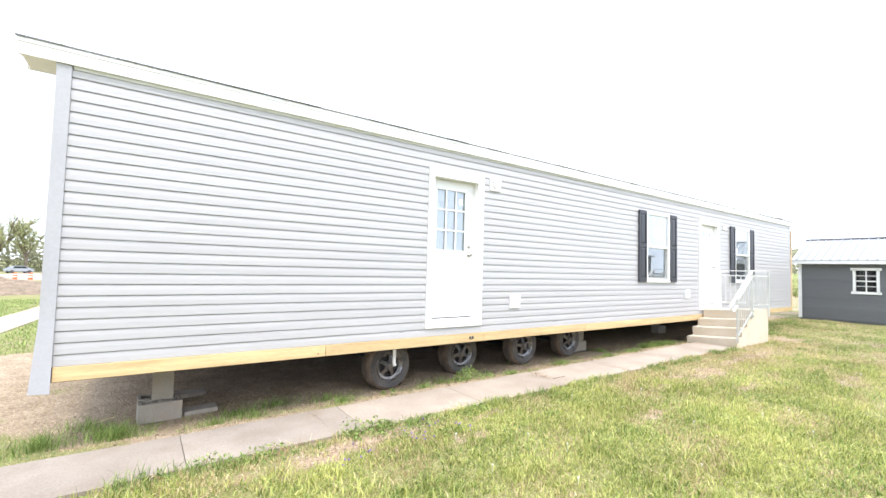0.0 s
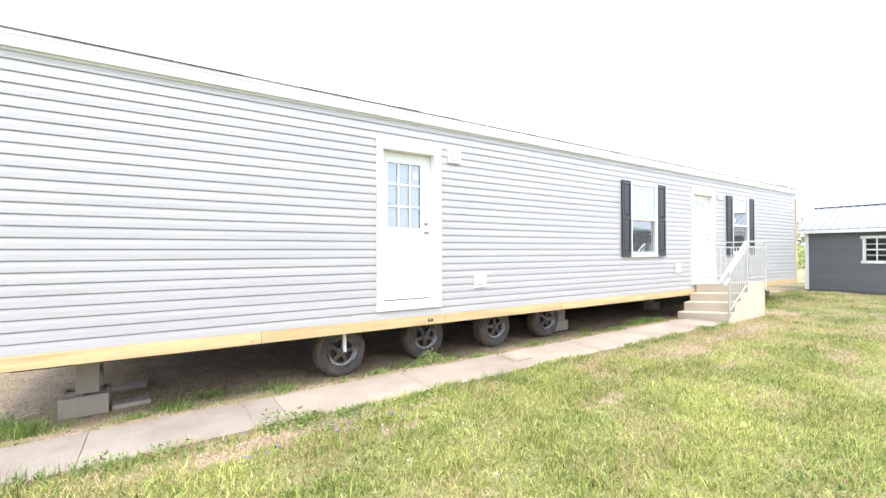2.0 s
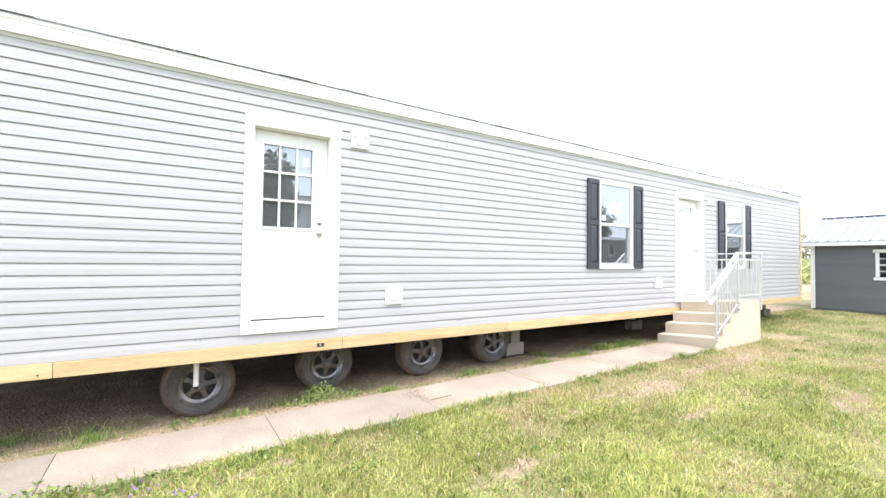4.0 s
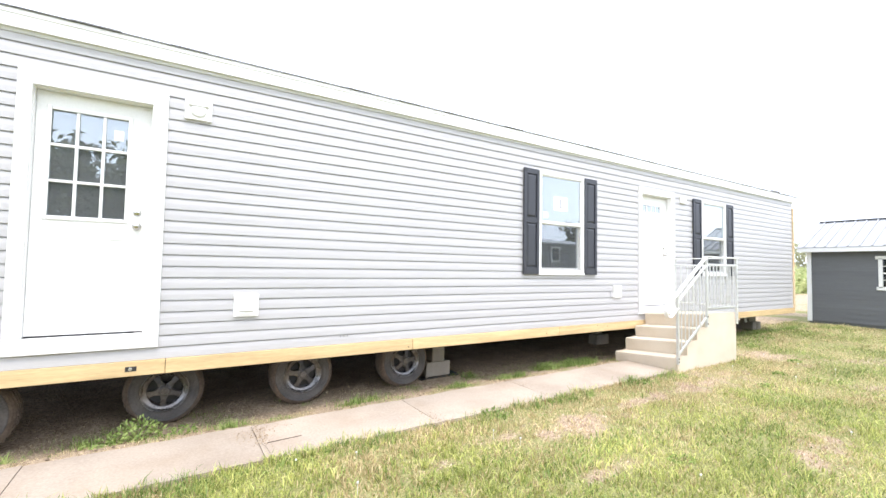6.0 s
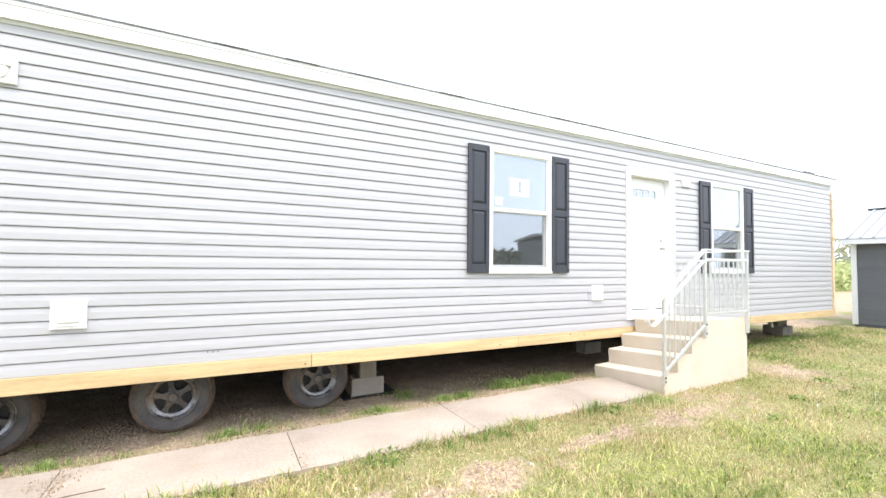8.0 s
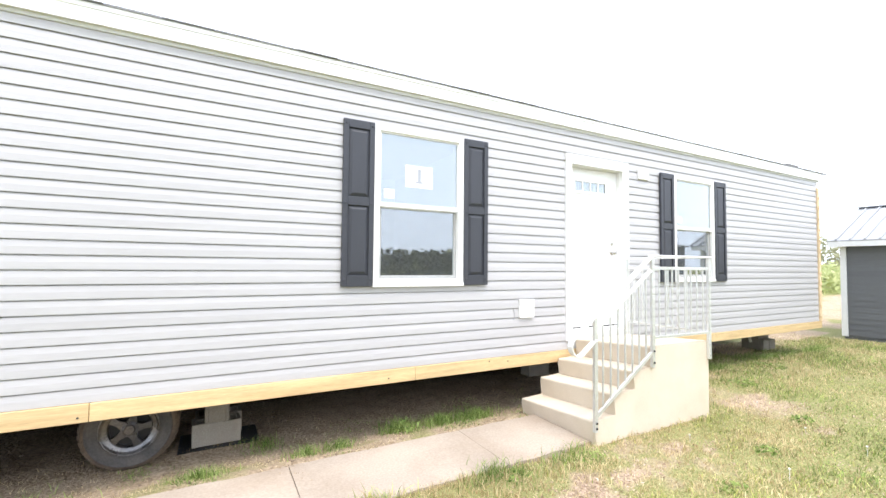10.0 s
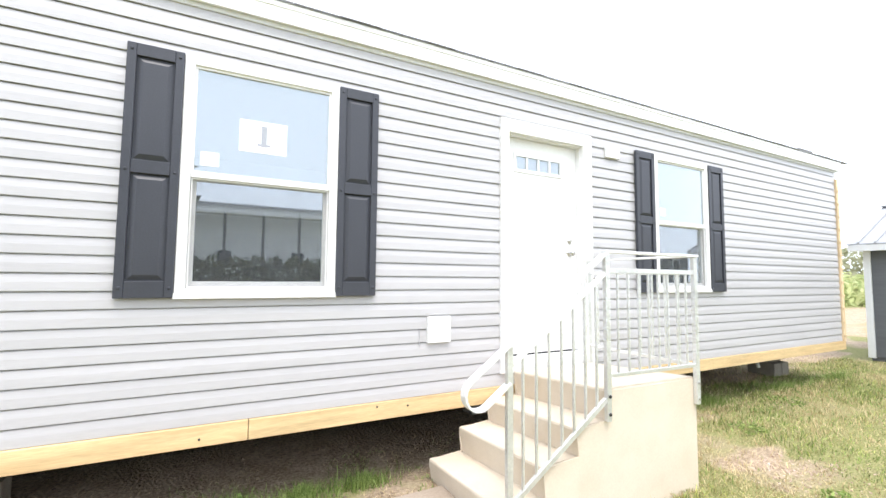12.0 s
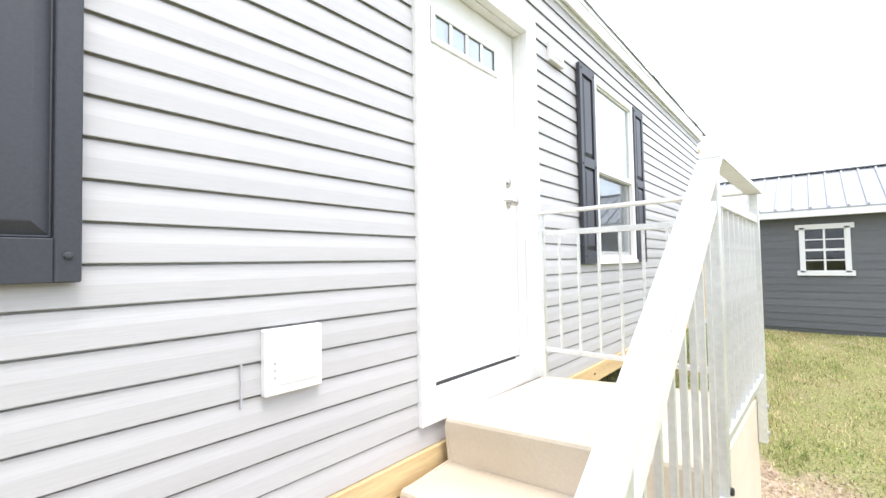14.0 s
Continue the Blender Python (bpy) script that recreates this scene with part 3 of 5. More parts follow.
part("eave_return", bm, WHITE, roof, "boxed soffit return at the corner")
bm = bmesh.new()
box(bm, RX0 + 0.002, X0 - 0.098, FY + 0.384, FY + 0.398, FB + 0.002, FB + 0.14)
part("return_end", bm, WHITE, roof)
# a patch of lifted shingles near the far end
part("lifted_shingle", bx(16.55, 16.95, FY + 0.02, FY + 0.3, FT + 0.03, FT + 0.062), SHINGLE, roof)


def ring(outer, inner, y0, y1, bevel=0.004):
    """A rectangular frame in one piece, its front edges eased."""
    bm = bmesh.new()
    def loop(r, y, e):
        return [bm.verts.new((x, y, z)) for x, z in ((r[0] + e, r[2] + e), (r[1] - e, r[2] + e), (r[1] - e, r[3] - e), (r[0] + e, r[3] - e))]
    loops = [loop(outer, y1, 0), loop(outer, y0 + bevel, 0), loop(outer, y0, bevel), loop(inner, y0, -bevel), loop(inner, y0 + bevel, 0), loop(inner, y1, 0)]
    for A, B in zip(loops, loops[1:] + loops[:1]):
        for k in range(4):
            bm.faces.new((A[k], A[(k + 1) % 4], B[(k + 1) % 4], B[k]))
    return bm


def casing(rect, w, wr, name, parent):
    a, b, lo, hi = rect
    bm = ring(rect, (a + w, b - wr, lo + w, hi - w - 0.03), WY - 0.034, WY + 0.012)
    return part(name, bm, WHITE, parent)


def door(rect, kind):
    a, b, lo, hi = rect
    w, wr = 0.09, 0.115
    d = casing(rect, w, wr, "door", home)
    d["label"] = "white door with nine panes" if kind == "nine" else "white door with four small top panes"
    bm = bmesh.new()
    xa, xb, za, zb = a + w, b - wr, lo + w, hi - w - 0.03
    jy0, jy1 = WY + 0.013, WY + 0.11
    box(bm, a + 0.062, xa + 0.006, jy0, jy1, lo + 0.062, hi - 0.062)
    box(bm, xb - 0.006, b - 0.062, jy0, jy1, lo + 0.062, hi - 0.062)
    box(bm, xa + 0.007, xb - 0.007, jy0, jy1, zb - 0.006, hi - 0.062)
    part("jamb", bm, WHITE, d)
    part("threshold", bx(xa + 0.007, xb - 0.007, WY + 0.013, jy1, lo + 0.062, za + 0.03, bevel=0.006), WHITE, d)
    xa, xb, za, zb = xa + 0.009, xb - 0.009, za + 0.045, zb - 0.010
    part("door_sweep", bx(xa + (0.002 if kind == "nine" else 0.055), xb - 0.06, WY + 0.060, WY + 0.10, za - 0.014, za - 0.002), BLACK, d, "dark rubber sweep")
    # the slab, with the glazed field left open
    if kind == "nine":
        gx0, gx1, gz0, gz1, cols, rows = xa + 0.085, xb - 0.155, 1.885, 2.775, 3, 3
    else:
        gx0, gx1, gz0, gz1, cols, rows = xa + 0.125, xb - 0.20, 2.590, 2.730, 4, 1
    y0, y1 = WY + 0.068, WY + 0.108
    bm = bmesh.new()
    box(bm, xa, gx0, y0, y1, za, zb)
    box(bm, gx1, xb, y0, y1, za, zb)
    box(bm, gx0, gx1, y0, y1, za, gz0)
    box(bm, gx0, gx1, y0, y1, gz1, zb)
    bmesh.ops.remove_doubles(bm, verts=bm.verts, dist=1e-5)
    slab = part("slab", bm, DOORW, d)
    bm = bmesh.new()
    f = 0.02
    for q in ((gx0 - f, gx0 + 0.012, gz0 - f, gz1 + f), (gx1 - 0.012, gx1 + f, gz0 - f, gz1 + f)):
        box(bm, q[0], q[1], y0 - 0.010, y0 - 0.001, q[2], q[3], bevel=0.004)
    for q in ((gz0 - f, gz0 + 0.012), (gz1 - 0.012, gz1 + f)):
        box(bm, gx0 + 0.0125, gx1 - 0.0125, y0 - 0.010, y0 - 0.001, q[0], q[1], bevel=0.004)
    part("lite_frame", bm, DOORW, d)
    cw, ch = (gx1 - gx0) / cols, (gz1 - gz0) / rows
    mun = 0.011 if kind == "nine" else 0.012
    for i in range(1, cols):
        part("muntin", bx(gx0 + i * cw - mun, gx0 + i * cw + mun, y0 - 0.006, y0 + (0.012 if kind == "nine" else 0.0015), gz0 + 0.0125, gz1 - 0.0125, bevel=0.003), DOORW, d)
    for j in range(1, rows):
        part("muntin", bx(gx0 + 0.0125, gx1 - 0.0125, y0 - 0.005, y0 + 0.011, gz0 + j * ch - mun, gz0 + j * ch + mun, bevel=0.003), DOORW, d)
    for i in range(cols):
        for j in range(rows):
            p = part("pane", bx(gx0 + i * cw, gx0 + (i + 1) * cw, y0 + (0.016 if kind == "nine" else 0.002), y0 + (0.020 if kind == "nine" else 0.006), gz0 + j * ch, gz0 + (j + 1) * ch), GLASS, d)
            p.visible_shadow = False
    # raised panels of the slab
    fields = [(xa + 0.10, (xa + xb) / 2 - 0.035, za + 0.13, 1.74), ((xa + xb) / 2 + 0.035, xb - 0.10, za + 0.13, 1.74)] if kind == "nine" else \
        [(xa + 0.11, (xa + xb) / 2 - 0.03, za + 0.14, 2.48), ((xa + xb) / 2 + 0.03, xb - 0.11, za + 0.14, 2.48)]
    for q in fields:
        bm = bmesh.new()
        ring = [[bm.verts.new((x, y0 - e, z)) for x, z in ((q[0] + i, q[2] + i), (q[1] - i, q[2] + i), (q[1] - i, q[3] - i), (q[0] + i, q[3] - i))]
                for i, e in ((0, 0.0005), (0.010, 0.007), (0.022, 0.006), (0.032, 0.0015), (0.050, 0.006))]
        for A, B in zip(ring, ring[1:]):
            for k in range(4):
                bm.faces.new((A[k], A[(k + 1) % 4], B[(k + 1) % 4], B[k]))
        bm.faces.new(ring[-1])
        part("raised_panel", bm, DOORW, d)
    kx = xb - (0.075 if kind == "nine" else 0.093)
    for z, r in ((1.965, 0.027), (1.845, 0.029)):
        bm = bmesh.new()
        lathe(bm, [(r + 0.005, -0.0005), (r + 0.005, -0.006), (r * 0.8, -0.012), (r * 0.45, -0.016), (r * 0.45, -0.03), (r * 0.9, -0.037),
                   (r, -0.048), (r * 0.8, -0.06), (0.0, -0.064)] if z < 1.9 else
              [(r + 0.003, -0.0005), (r + 0.003, -0.008), (r * 0.8, -0.016), (0.0, -0.018)], 18, (kx, y0, z))
        if z < 1.9 and kind != "nine":
            tube(bm, [(kx, y0 - 0.045, z), (kx - 0.05, y0 - 0.048, z + 0.004), (kx - 0.10, y0 - 0.045, z)], [0.010, 0.009, 0.008], 8)
        part("handle" if z < 1.9 else "deadbolt", bm, STEEL, d, "brushed nickel", True)
    return d


door_a = door(DOOR_A, "nine")
door(DOOR_B, "four")
part("door_sticker", bx(4.02, 4.09, WY + 0.0825, WY + 0.083, 2.58, 2.67), PAPER, door_a, "white paper sticker")


def window(rect, papers):
    a, b, lo, hi = rect
    w = 0.058
    bm = ring(rect, (a + w, b - w, lo + w, hi - w), WY - 0.034, WY + 0.085)
    wd = part("window", bm, WHITE, home, "white vinyl single-hung window")
    part("sill", bx(a - 0.004, b + 0.004, WY - 0.045, WY - 0.0345, lo - 0.004, lo + 0.03, bevel=0.003), WHITE, wd)
    zm = lo + 0.745
    xa, xb = a + w + 0.001, b - w - 0.001
    # upper sash stands forward, lower sash behind it with a frame of its own
    bm = bmesh.new()
    f = 0.014
    box(bm, xa, xb, WY - 0.022, WY + 0.01, zm, zm + 0.042, bevel=0.003)
    box(bm, xa, xa + f, WY - 0.018, WY + 0.01, zm + 0.0425, hi - w - 0.0005)
    box(bm, xb - f, xb, WY - 0.018, WY + 0.01, zm + 0.0425, hi - w - 0.0005)
    box(bm, xa + f, xb - f, WY - 0.018, WY + 0.01, hi - w - f, hi - w - 0.0005)
    part("upper_sash", bm, WHITE, wd)
    bm = bmesh.new()
    s = 0.032
    box(bm, xa, xa + s, WY + 0.012, WY + 0.045, lo + w + 0.0005, zm + 0.03, bevel=0.003)
    box(bm, xb - s, xb, WY + 0.012, WY + 0.045, lo + w + 0.0005, zm + 0.03, bevel=0.003)
    box(bm, xa + s, xb - s, WY + 0.012, WY + 0.045, lo + w + 0.0005, lo + w + s + 0.012, bevel=0.003)
    box(bm, xa + s, xb - s, WY + 0.012, WY + 0.045, zm - 0.012, zm + 0.03, bevel=0.003)
    part("lower_sash", bm, WHITE, wd)
    bm = bmesh.new()
    t = 0.007
    sx0, sx1, sz0, sz1, sy = xa + 0.004, xb - 0.004, lo + w + 0.006, zm - 0.002, WY - 0.008
    box(bm, sx0, sx0 + t, sy, sy + 0.008, sz0, sz1)
    box(bm, sx1 - t, sx1, sy, sy + 0.008, sz0, sz1)
    box(bm, sx0 + t, sx1 - t, sy, sy + 0.008, sz0, sz0 + t)
    box(bm, sx0 + t, sx1 - t, sy, sy + 0.008, sz1 - t, sz1)
    part("screen_frame", bm, WHITE, wd)
    part("insect_screen", bx(sx0 + t, sx1 - t, sy + 0.003, sy + 0.004, sz0 + t, sz1 - t), GAUZE, wd, "grey insect mesh")
    p1 = part("pane", bx(xa + f, xb - f, WY - 0.006, WY - 0.002, zm + 0.042, hi - w - f), GLASS, wd)
    p2 = part("pane", bx(xa + s, xb - s, WY + 0.026, WY + 0.030, lo + w + s, zm - 0.012), SCREEN, wd)
    p1.visible_shadow = p2.visible_shadow = False
    for q in papers:
        part("paper_notice", bx(q[0], q[1], WY - 0.0075, WY - 0.0068, q[2], q[3]), PAPER, wd, "white paper notice")
    return wd


win_a = window(WIN_A, [(9.25, 9.545, 2.412, 2.627), (9.035, 9.14, 2.287, 2.377)])
window(WIN_B, [(13.45, 13.55, 2.30, 2.39)])
ink = bpy.data.curves.new("printed_number", "FONT")
ink.body, ink.size, ink.align_x = "1", 0.185, "CENTER"
ink.extrude = 0.0004
ink.offset = 0.008
ink.materials.append(PALEINK)
ob = new("printed_number", ink)
ob.parent, ob.matrix_local = win_a, pose(9.40, WY - 0.0082, 2.462, 90, 0, 0)
ob["label"] = "grey printed number one"
part("printed_number_foot", bx(9.36, 9.44, WY - 0.0083, WY - 0.0077, 2.458, 2.474), PALEINK, win_a)


def as_mesh(name, bm, mat):
    me = bpy.data.meshes.new(name)
    bmesh.ops.recalc_face_normals(bm, faces=bm.faces)
    bm.to_mesh(me)
    bm.free()
    me.materials.append(mat)
    return me


SHW, SHH, SHE = 0.292, 1.508, 0.048
SHUTTER = as_mesh("shutter", bx(0, SHW, -0.010, 0, 0, SHH, bevel=0.003), SHUT)
STILE = as_mesh("stile", bx(0, SHE, -0.028, -0.0102, 0, SHH, bevel=0.003), SHUT)
zs = [0.0, 0.098, 0.731, 0.808, SHH - 0.074, SHH]
RAILS = [as_mesh("rail", bx(SHE + 0.0003, SHW - SHE - 0.0003, -0.0275, -0.0102, a, b, bevel=0.002), SHUT) for a, b in ((0.0, zs[1]), (zs[2], zs[3]), (zs[4], SHH))]
PANELS = []
for a, b in ((zs[1], zs[2]), (zs[3], zs[4])):
    bm = bmesh.new()
    rows = [[bm.verts.new((x, y, z)) for x, z in ((SHE + i, a + i), (SHW - SHE - i, a + i), (SHW - SHE - i, b - i), (SHE + i, b - i))]
            for i, y in ((0.001, -0.0102), (0.004, -0.0120), (0.007, -0.0115), (0.035, -0.0240), (0.038, -0.0245))]
    for A, B in zip(rows, rows[1:]):
        for k in range(4):
            bm.faces.new((A[k], A[(k + 1) % 4], B[(k + 1) % 4], B[k]))
    bm.faces.new(rows[-1])
    PANELS.append(as_mesh("raised_panel", bm, SHUT))
bm = bmesh.new()
lathe(bm, [(0.009, 0.0), (0.009, -0.003), (0.006, -0.006), (0.0, -0.007)], 10, (0, 0, 0))
SCREW = bpy.data.meshes.new("screw")
bm.to_mesh(SCREW)
bm.free()
SCREW.materials.append(SHUT)
for x in (8.638, 9.893, 13.035, 14.308):
    s = piece("shutter", SHUTTER, home, Matrix.Translation((x, WY - 0.019, 1.462)))
    s["label"] = "charcoal raised-panel plastic shutter"
    piece("stile", STILE, s)
    piece("stile", STILE, s, Matrix.Translation((SHW - SHE, 0, 0)))
    for me in RAILS:
        piece("rail", me, s)
    for me in PANELS:
        piece("raised_panel", me, s)
    for dx in (0.024, 0.268):
        for dz in (0.06, 0.75, 1.47):
            piece("screw", SCREW, s, Matrix.Translation((dx, -0.028, dz)))


def wall_plate(x0, x1, z0, z1, kind):
    p = part("wall_vent" if kind == "vent" else "wall_plate", bx(x0, x1, WY - 0.036, WY - 0.004, z0, z1, bevel=0.004), WHITE, home, "small white plastic mounting block")
    w, h = x1 - x0, z1 - z0
    if kind == "vent":
        bm = bmesh.new()
        lathe(bm, [(0.062, 0), (0.062, -0.012), (0.05, -0.016), (0, -0.016)], 24, ((x0 + x1) / 2, WY - 0.0365, z0 + h * 0.5))
        part("vent_flap", bm, WHITE, p)
        part("vent_hood", bx(x0 + 0.03, x1 - 0.03, WY - 0.058, WY - 0.0365, z1 - 0.06, z1 - 0.045, bevel=0.003), WHITE, p)
    elif kind == "outlet":
        part("outlet_cover", bx(x0 + 0.045, x1 - 0.045, WY - 0.052, WY - 0.0365, z0 + 0.05, z1 - 0.05, bevel=0.006), WHITE, p)
        part("lower_lip", bx(x0 + 0.03, x1 - 0.03, WY - 0.044, WY - 0.0365, z0 + 0.022, z0 + 0.034, bevel=0.002), WHITE, p)
    else:
        part("lower_lip", bx(x0 + 0.04, x1 - 0.02, WY - 0.040, WY - 0.0365, z0 + 0.032, z0 + 0.038, bevel=0.001), WHITE, p)
        bm = bmesh.new()
        for k in range(3):
            box(bm, x0 + 0.028, x0 + 0.034, WY - 0.037, WY - 0.0362, z0 + 0.05 + k * 0.022, z0 + 0.06 + k * 0.022)
        part("printed_marks", bm, PALEINK, p)
    return p


wall_plate(4.53, 4.75, 2.846, 3.031, "vent")
wall_plate(4.995, 5.215, 1.03, 1.24, "outlet")
wall_plate(10.62, 10.82, 1.089, 1.294, "plate")
wall_plate(12.60, 12.80, 2.835, 2.965, "light")
part("siding_splice", bx(10.555, 10.56, WY - 0.0165, WY - 0.004, 1.07, 1.20), CORNER, home)

# wheels: one built, the others on the same meshes
def wheel_meshes():
    bm = bmesh.new()
    R = 0.335
    pr = [(0.200, 0.006), (0.208, -0.008), (0.214, -0.010), (0.219, -0.006), (0.240, -0.016), (0.268, -0.021), (0.284, -0.020), (0.287, -0.024), (0.294, -0.020), (0.296, -0.014)]
    n = 48
    lathe(bm, pr, n, (0, 0, 0))
    for f in [f for f in bm.faces if len(f.verts) > 4]:
        bm.faces.remove(f)
    tyre = bpy.data.meshes.new("tyre")
    bmesh.ops.recalc_face_normals(bm, faces=bm.faces)
    bm.to_mesh(tyre)
    bm.free()
    tyre.materials.append(RUBBER)
    bm = bmesh.new()
    lathe(bm, [(0.296, -0.014), (0.312, -0.005), (0.327, 0.014), (R, 0.036), (R, 0.17), (0.32, 0.20), (0.28, 0.215), (0.17, 0.2)], n, (0, 0, 0))
    for f in [f for f in bm.faces if len(f.verts) > 4]:
        bm.faces.remove(f)
    for k in range(36):
        a = 2 * math.pi * k / 36
        for s0, s1, off in ((0.035, 0.075, 0), (0.085, 0.12, 0.09), (0.13, 0.165, 0)):
            c0, c1 = a + off - 0.07, a + off + 0.06
            q = [(r * math.cos(c), s, r * math.sin(c)) for r in (0.3345, 0.342) for c in (c0, c1) for s in (s0, s1)]
            v = [bm.verts.new(p) for p in q]
            for f in ((4, 5, 7, 6), (0, 4, 6, 2), (1, 3, 7, 5), (0, 1, 5, 4), (2, 6, 7, 3)):
                bm.faces.new([v[i] for i in f])
    tread = bpy.data.meshes.new("tread")
    bm.to_mesh(tread)
    bm.free()
    tread.materials.append(SHOULDER)
    bm = bmesh.new()
    lathe(bm, [(0.203, 0.006), (0.2085, -0.010), (0.205, -0.016), (0.198, -0.014), (0.193, -0.002), (0.176, 0.006), (0.158, 0.012), (0.148, 0.020), (0.144, 0.06)], 48, (0, 0, 0))
    for f in [f for f in bm.faces if len(f.verts) > 4]:
        bm.faces.remove(f)
    ring = bpy.data.meshes.new("rim")
    bm.to_mesh(ring)
    bm.free()
    ring.materials.append(RIMRING)
    bm = bmesh.new()
    lathe(bm, [(0.062, 0.012), (0.058, -0.010), (0.040, -0.018), (0.034, -0.032), (0.0, -0.034)], 20, (0, 0, 0))
    for k in range(5):
        a = 2 * math.pi * k / 5 + 0.3
        ca, sa = math.cos(a), math.sin(a)
        outl = [(0.045, -0.036, -0.004), (0.09, -0.021, -0.002), (0.150, -0.028, 0.014), (0.150, 0.028, 0.014), (0.09, 0.021, -0.002), (0.045, 0.036, -0.004)]
        top = [bm.verts.new((u * ca - v * sa, w, u * sa + v * ca)) for u, v, w in outl]
        bot = [bm.verts.new((u * ca - v * sa, w + 0.03, u * sa + v * ca)) for u, v, w in outl]
        bm.faces.new(top)
        bm.faces.new(bot[::-1])
        for i in range(6):
            bm.faces.new((top[i], bot[i], bot[(i + 1) % 6], top[(i + 1) % 6]))
        b = a + math.pi / 5
        lathe(bm, [(0.008, 0.0), (0.008, -0.022), (0.0, -0.024)], 6, (0.049 * math.cos(b), 0.0, 0.049 * math.sin(b)))
    spokes = bpy.data.meshes.new("spokes")
    bmesh.ops.recalc_face_normals(bm, faces=bm.faces)
    bm.to_mesh(spokes)
    bm.free()
    spokes.materials.append(RIM)
    bm = bmesh.new()
    lathe(bm, [(0.146, 0.055), (0.10, 0.065), (0.0, 0.07)], 24, (0, 0, 0))
    drum = bpy.data.meshes.new("drum")
    bm.to_mesh(drum)
    bm.free()
    drum.materials.append(BLACK)
    for me in (tyre, ring):
        for p in me.polygons:
            p.use_smooth = True
    return tyre, tread, ring, spokes, drum


TYRE, TREAD, RING, SPOKES, DRUM = wheel_meshes()
for x, y, turn in ((3.105, 5.63, 10), (4.47, 5.76, 40), (5.77, 5.66, 62), (7.085, 5.74, 85)):
    z = float(ground_z(x, y + 0.1)) + 0.332 - 0.010 - 0.002 * x
    w = piece("wheel", TYRE, home, pose(x, y, z, 0, turn, 0))
    w["label"] = "dusty black tyre on a five-spoke rim"
    for nm, me in (("tread", TREAD), ("rim", RING), ("spokes", SPOKES), ("drum", DRUM)):
        piece(nm, me, w)
bm = bmesh.new()
for x, y in ((3.105, 5.63), (4.47, 5.76), (5.77, 5.66), (7.085, 5.74)):
    tube(bm, [(x, y + 0.05, 0.27), (x, 9.0, 0.27)], 0.04, 8)
part("axle", bm, BLACK, home)
for y in (6.4, 8.3):
    bm = bmesh.new()
    extrude(bm, [(y - 0.06, 0.33), (y + 0.06, 0.33), (y + 0.06, 0.345), (y + 0.006, 0.345), (y + 0.006, 0.535), (y + 0.06, 0.535),
                 (y + 0.06, 0.55), (y - 0.06, 0.55), (y - 0.06, 0.535), (y - 0.006, 0.535), (y - 0.006, 0.345), (y - 0.06, 0.345)], "x", -0.2, 17.4)
    part("chassis_beam", bm, BLACK, home)
bm = bmesh.new()
tube(bm, [(3.06, 5.42, 0.56), (3.06, 5.42, 0.36), (3.06, 5.40, 0.30)], 0.024, 14)
part("drain_pipe", bm, PVC, home, "short white plastic drain pipe")
# black disc on the closed pipe end, standing for the shade inside it
bm = bmesh.new()
lathe(bm, [(0.0, 0.0), (0.018, 0.0), (0.018, -0.02), (0.0, -0.02)], 12, (3.06, 5.40, 0.30), "z")
part("dark_pipe_mouth", bm, BLACK, home)
bm = bmesh.new()
tube(bm, [(16.0, 5.6, 0.55), (16.0, 5.6, 0.42), (15.99, 5.58, 0.37)], 0.022, 10)
part("drain_pipe", bm, PVC, home, "short white plastic drain pipe")

# ---- piers of concrete blocks ----
def block_mesh():
    """A hollow concrete block 0.40 x 0.20 x 0.20, cores along z."""
    bm = bmesh.new()
    t = 0.032
    box(bm, -0.2, 0.2, -0.1, -0.1 + t, 0, 0.2, bevel=0.005)
    box(bm, -0.2, 0.2, 0.1 - t, 0.1, 0, 0.2, bevel=0.005)
    for x in (-0.2, -0.016, 0.2 - t):
        box(bm, x + 0.001, x + t - 0.001, -0.1 + t, 0.1 - t, 0.001, 0.199)
    me = bpy.data.meshes.new("block")
    bm.to_mesh(me)
    bm.free()
    me.materials.append(BLOCKC)
    return me


BLOCK = block_mesh()


def pier(x, y, poses, label, pad):
    z = float(ground_z(x, y))
    p = thing("block_pier", label, "pier", "block piers under the home")
    p.matrix_world = Matrix.Translation((x, y, z))
    if pad:
        bm = bmesh.new()
        box(bm, -0.30, 0.36, -0.16, 0.30, -0.01, 0.012, bevel=0.004)
        for v in bm.verts:
            v.co.z += 0.012 * math.sin(v.co.x * 9)
        part("ground_sheet", bm, TARP, p, "black plastic sheet")
    for m in poses:
        piece("block", BLOCK, p, m)
    return p


pier(0.45, 5.90, [pose(0, 0, 0.012, 0, 0, 4), pose(0.0, 0.24, 0.012, 0, 0, 3), pose(-0.07, 0.12, 0.414, 0, 90, -5)],
     "two-tier pier of weathered concrete blocks", False)
pier(7.71, 6.03, [pose(0, 0, 0.014, 0, 0, 3), pose(0.02, 0.24, 0.014, 0, 0, 2), pose(0.0, 0.10, 0.216, 0, 0, 91)],
     "pier of concrete blocks on a black plastic sheet", True)
pier(12.0, 6.6, [pose(0, 0, 0.0, 0, 0, 2), pose(0, 0.2, 0.2, 0, 0, 91)], "dark concrete block pier beneath the home", False)
pier(17.1, 6.05, [pose(0, 0, 0.0, 0, 0, 88), pose(0.22, 0, 0.0, 0, 0, 90), pose(0.1, 0, 0.2, 0, 0, 1)], "dark concrete block pier beneath the home", False)
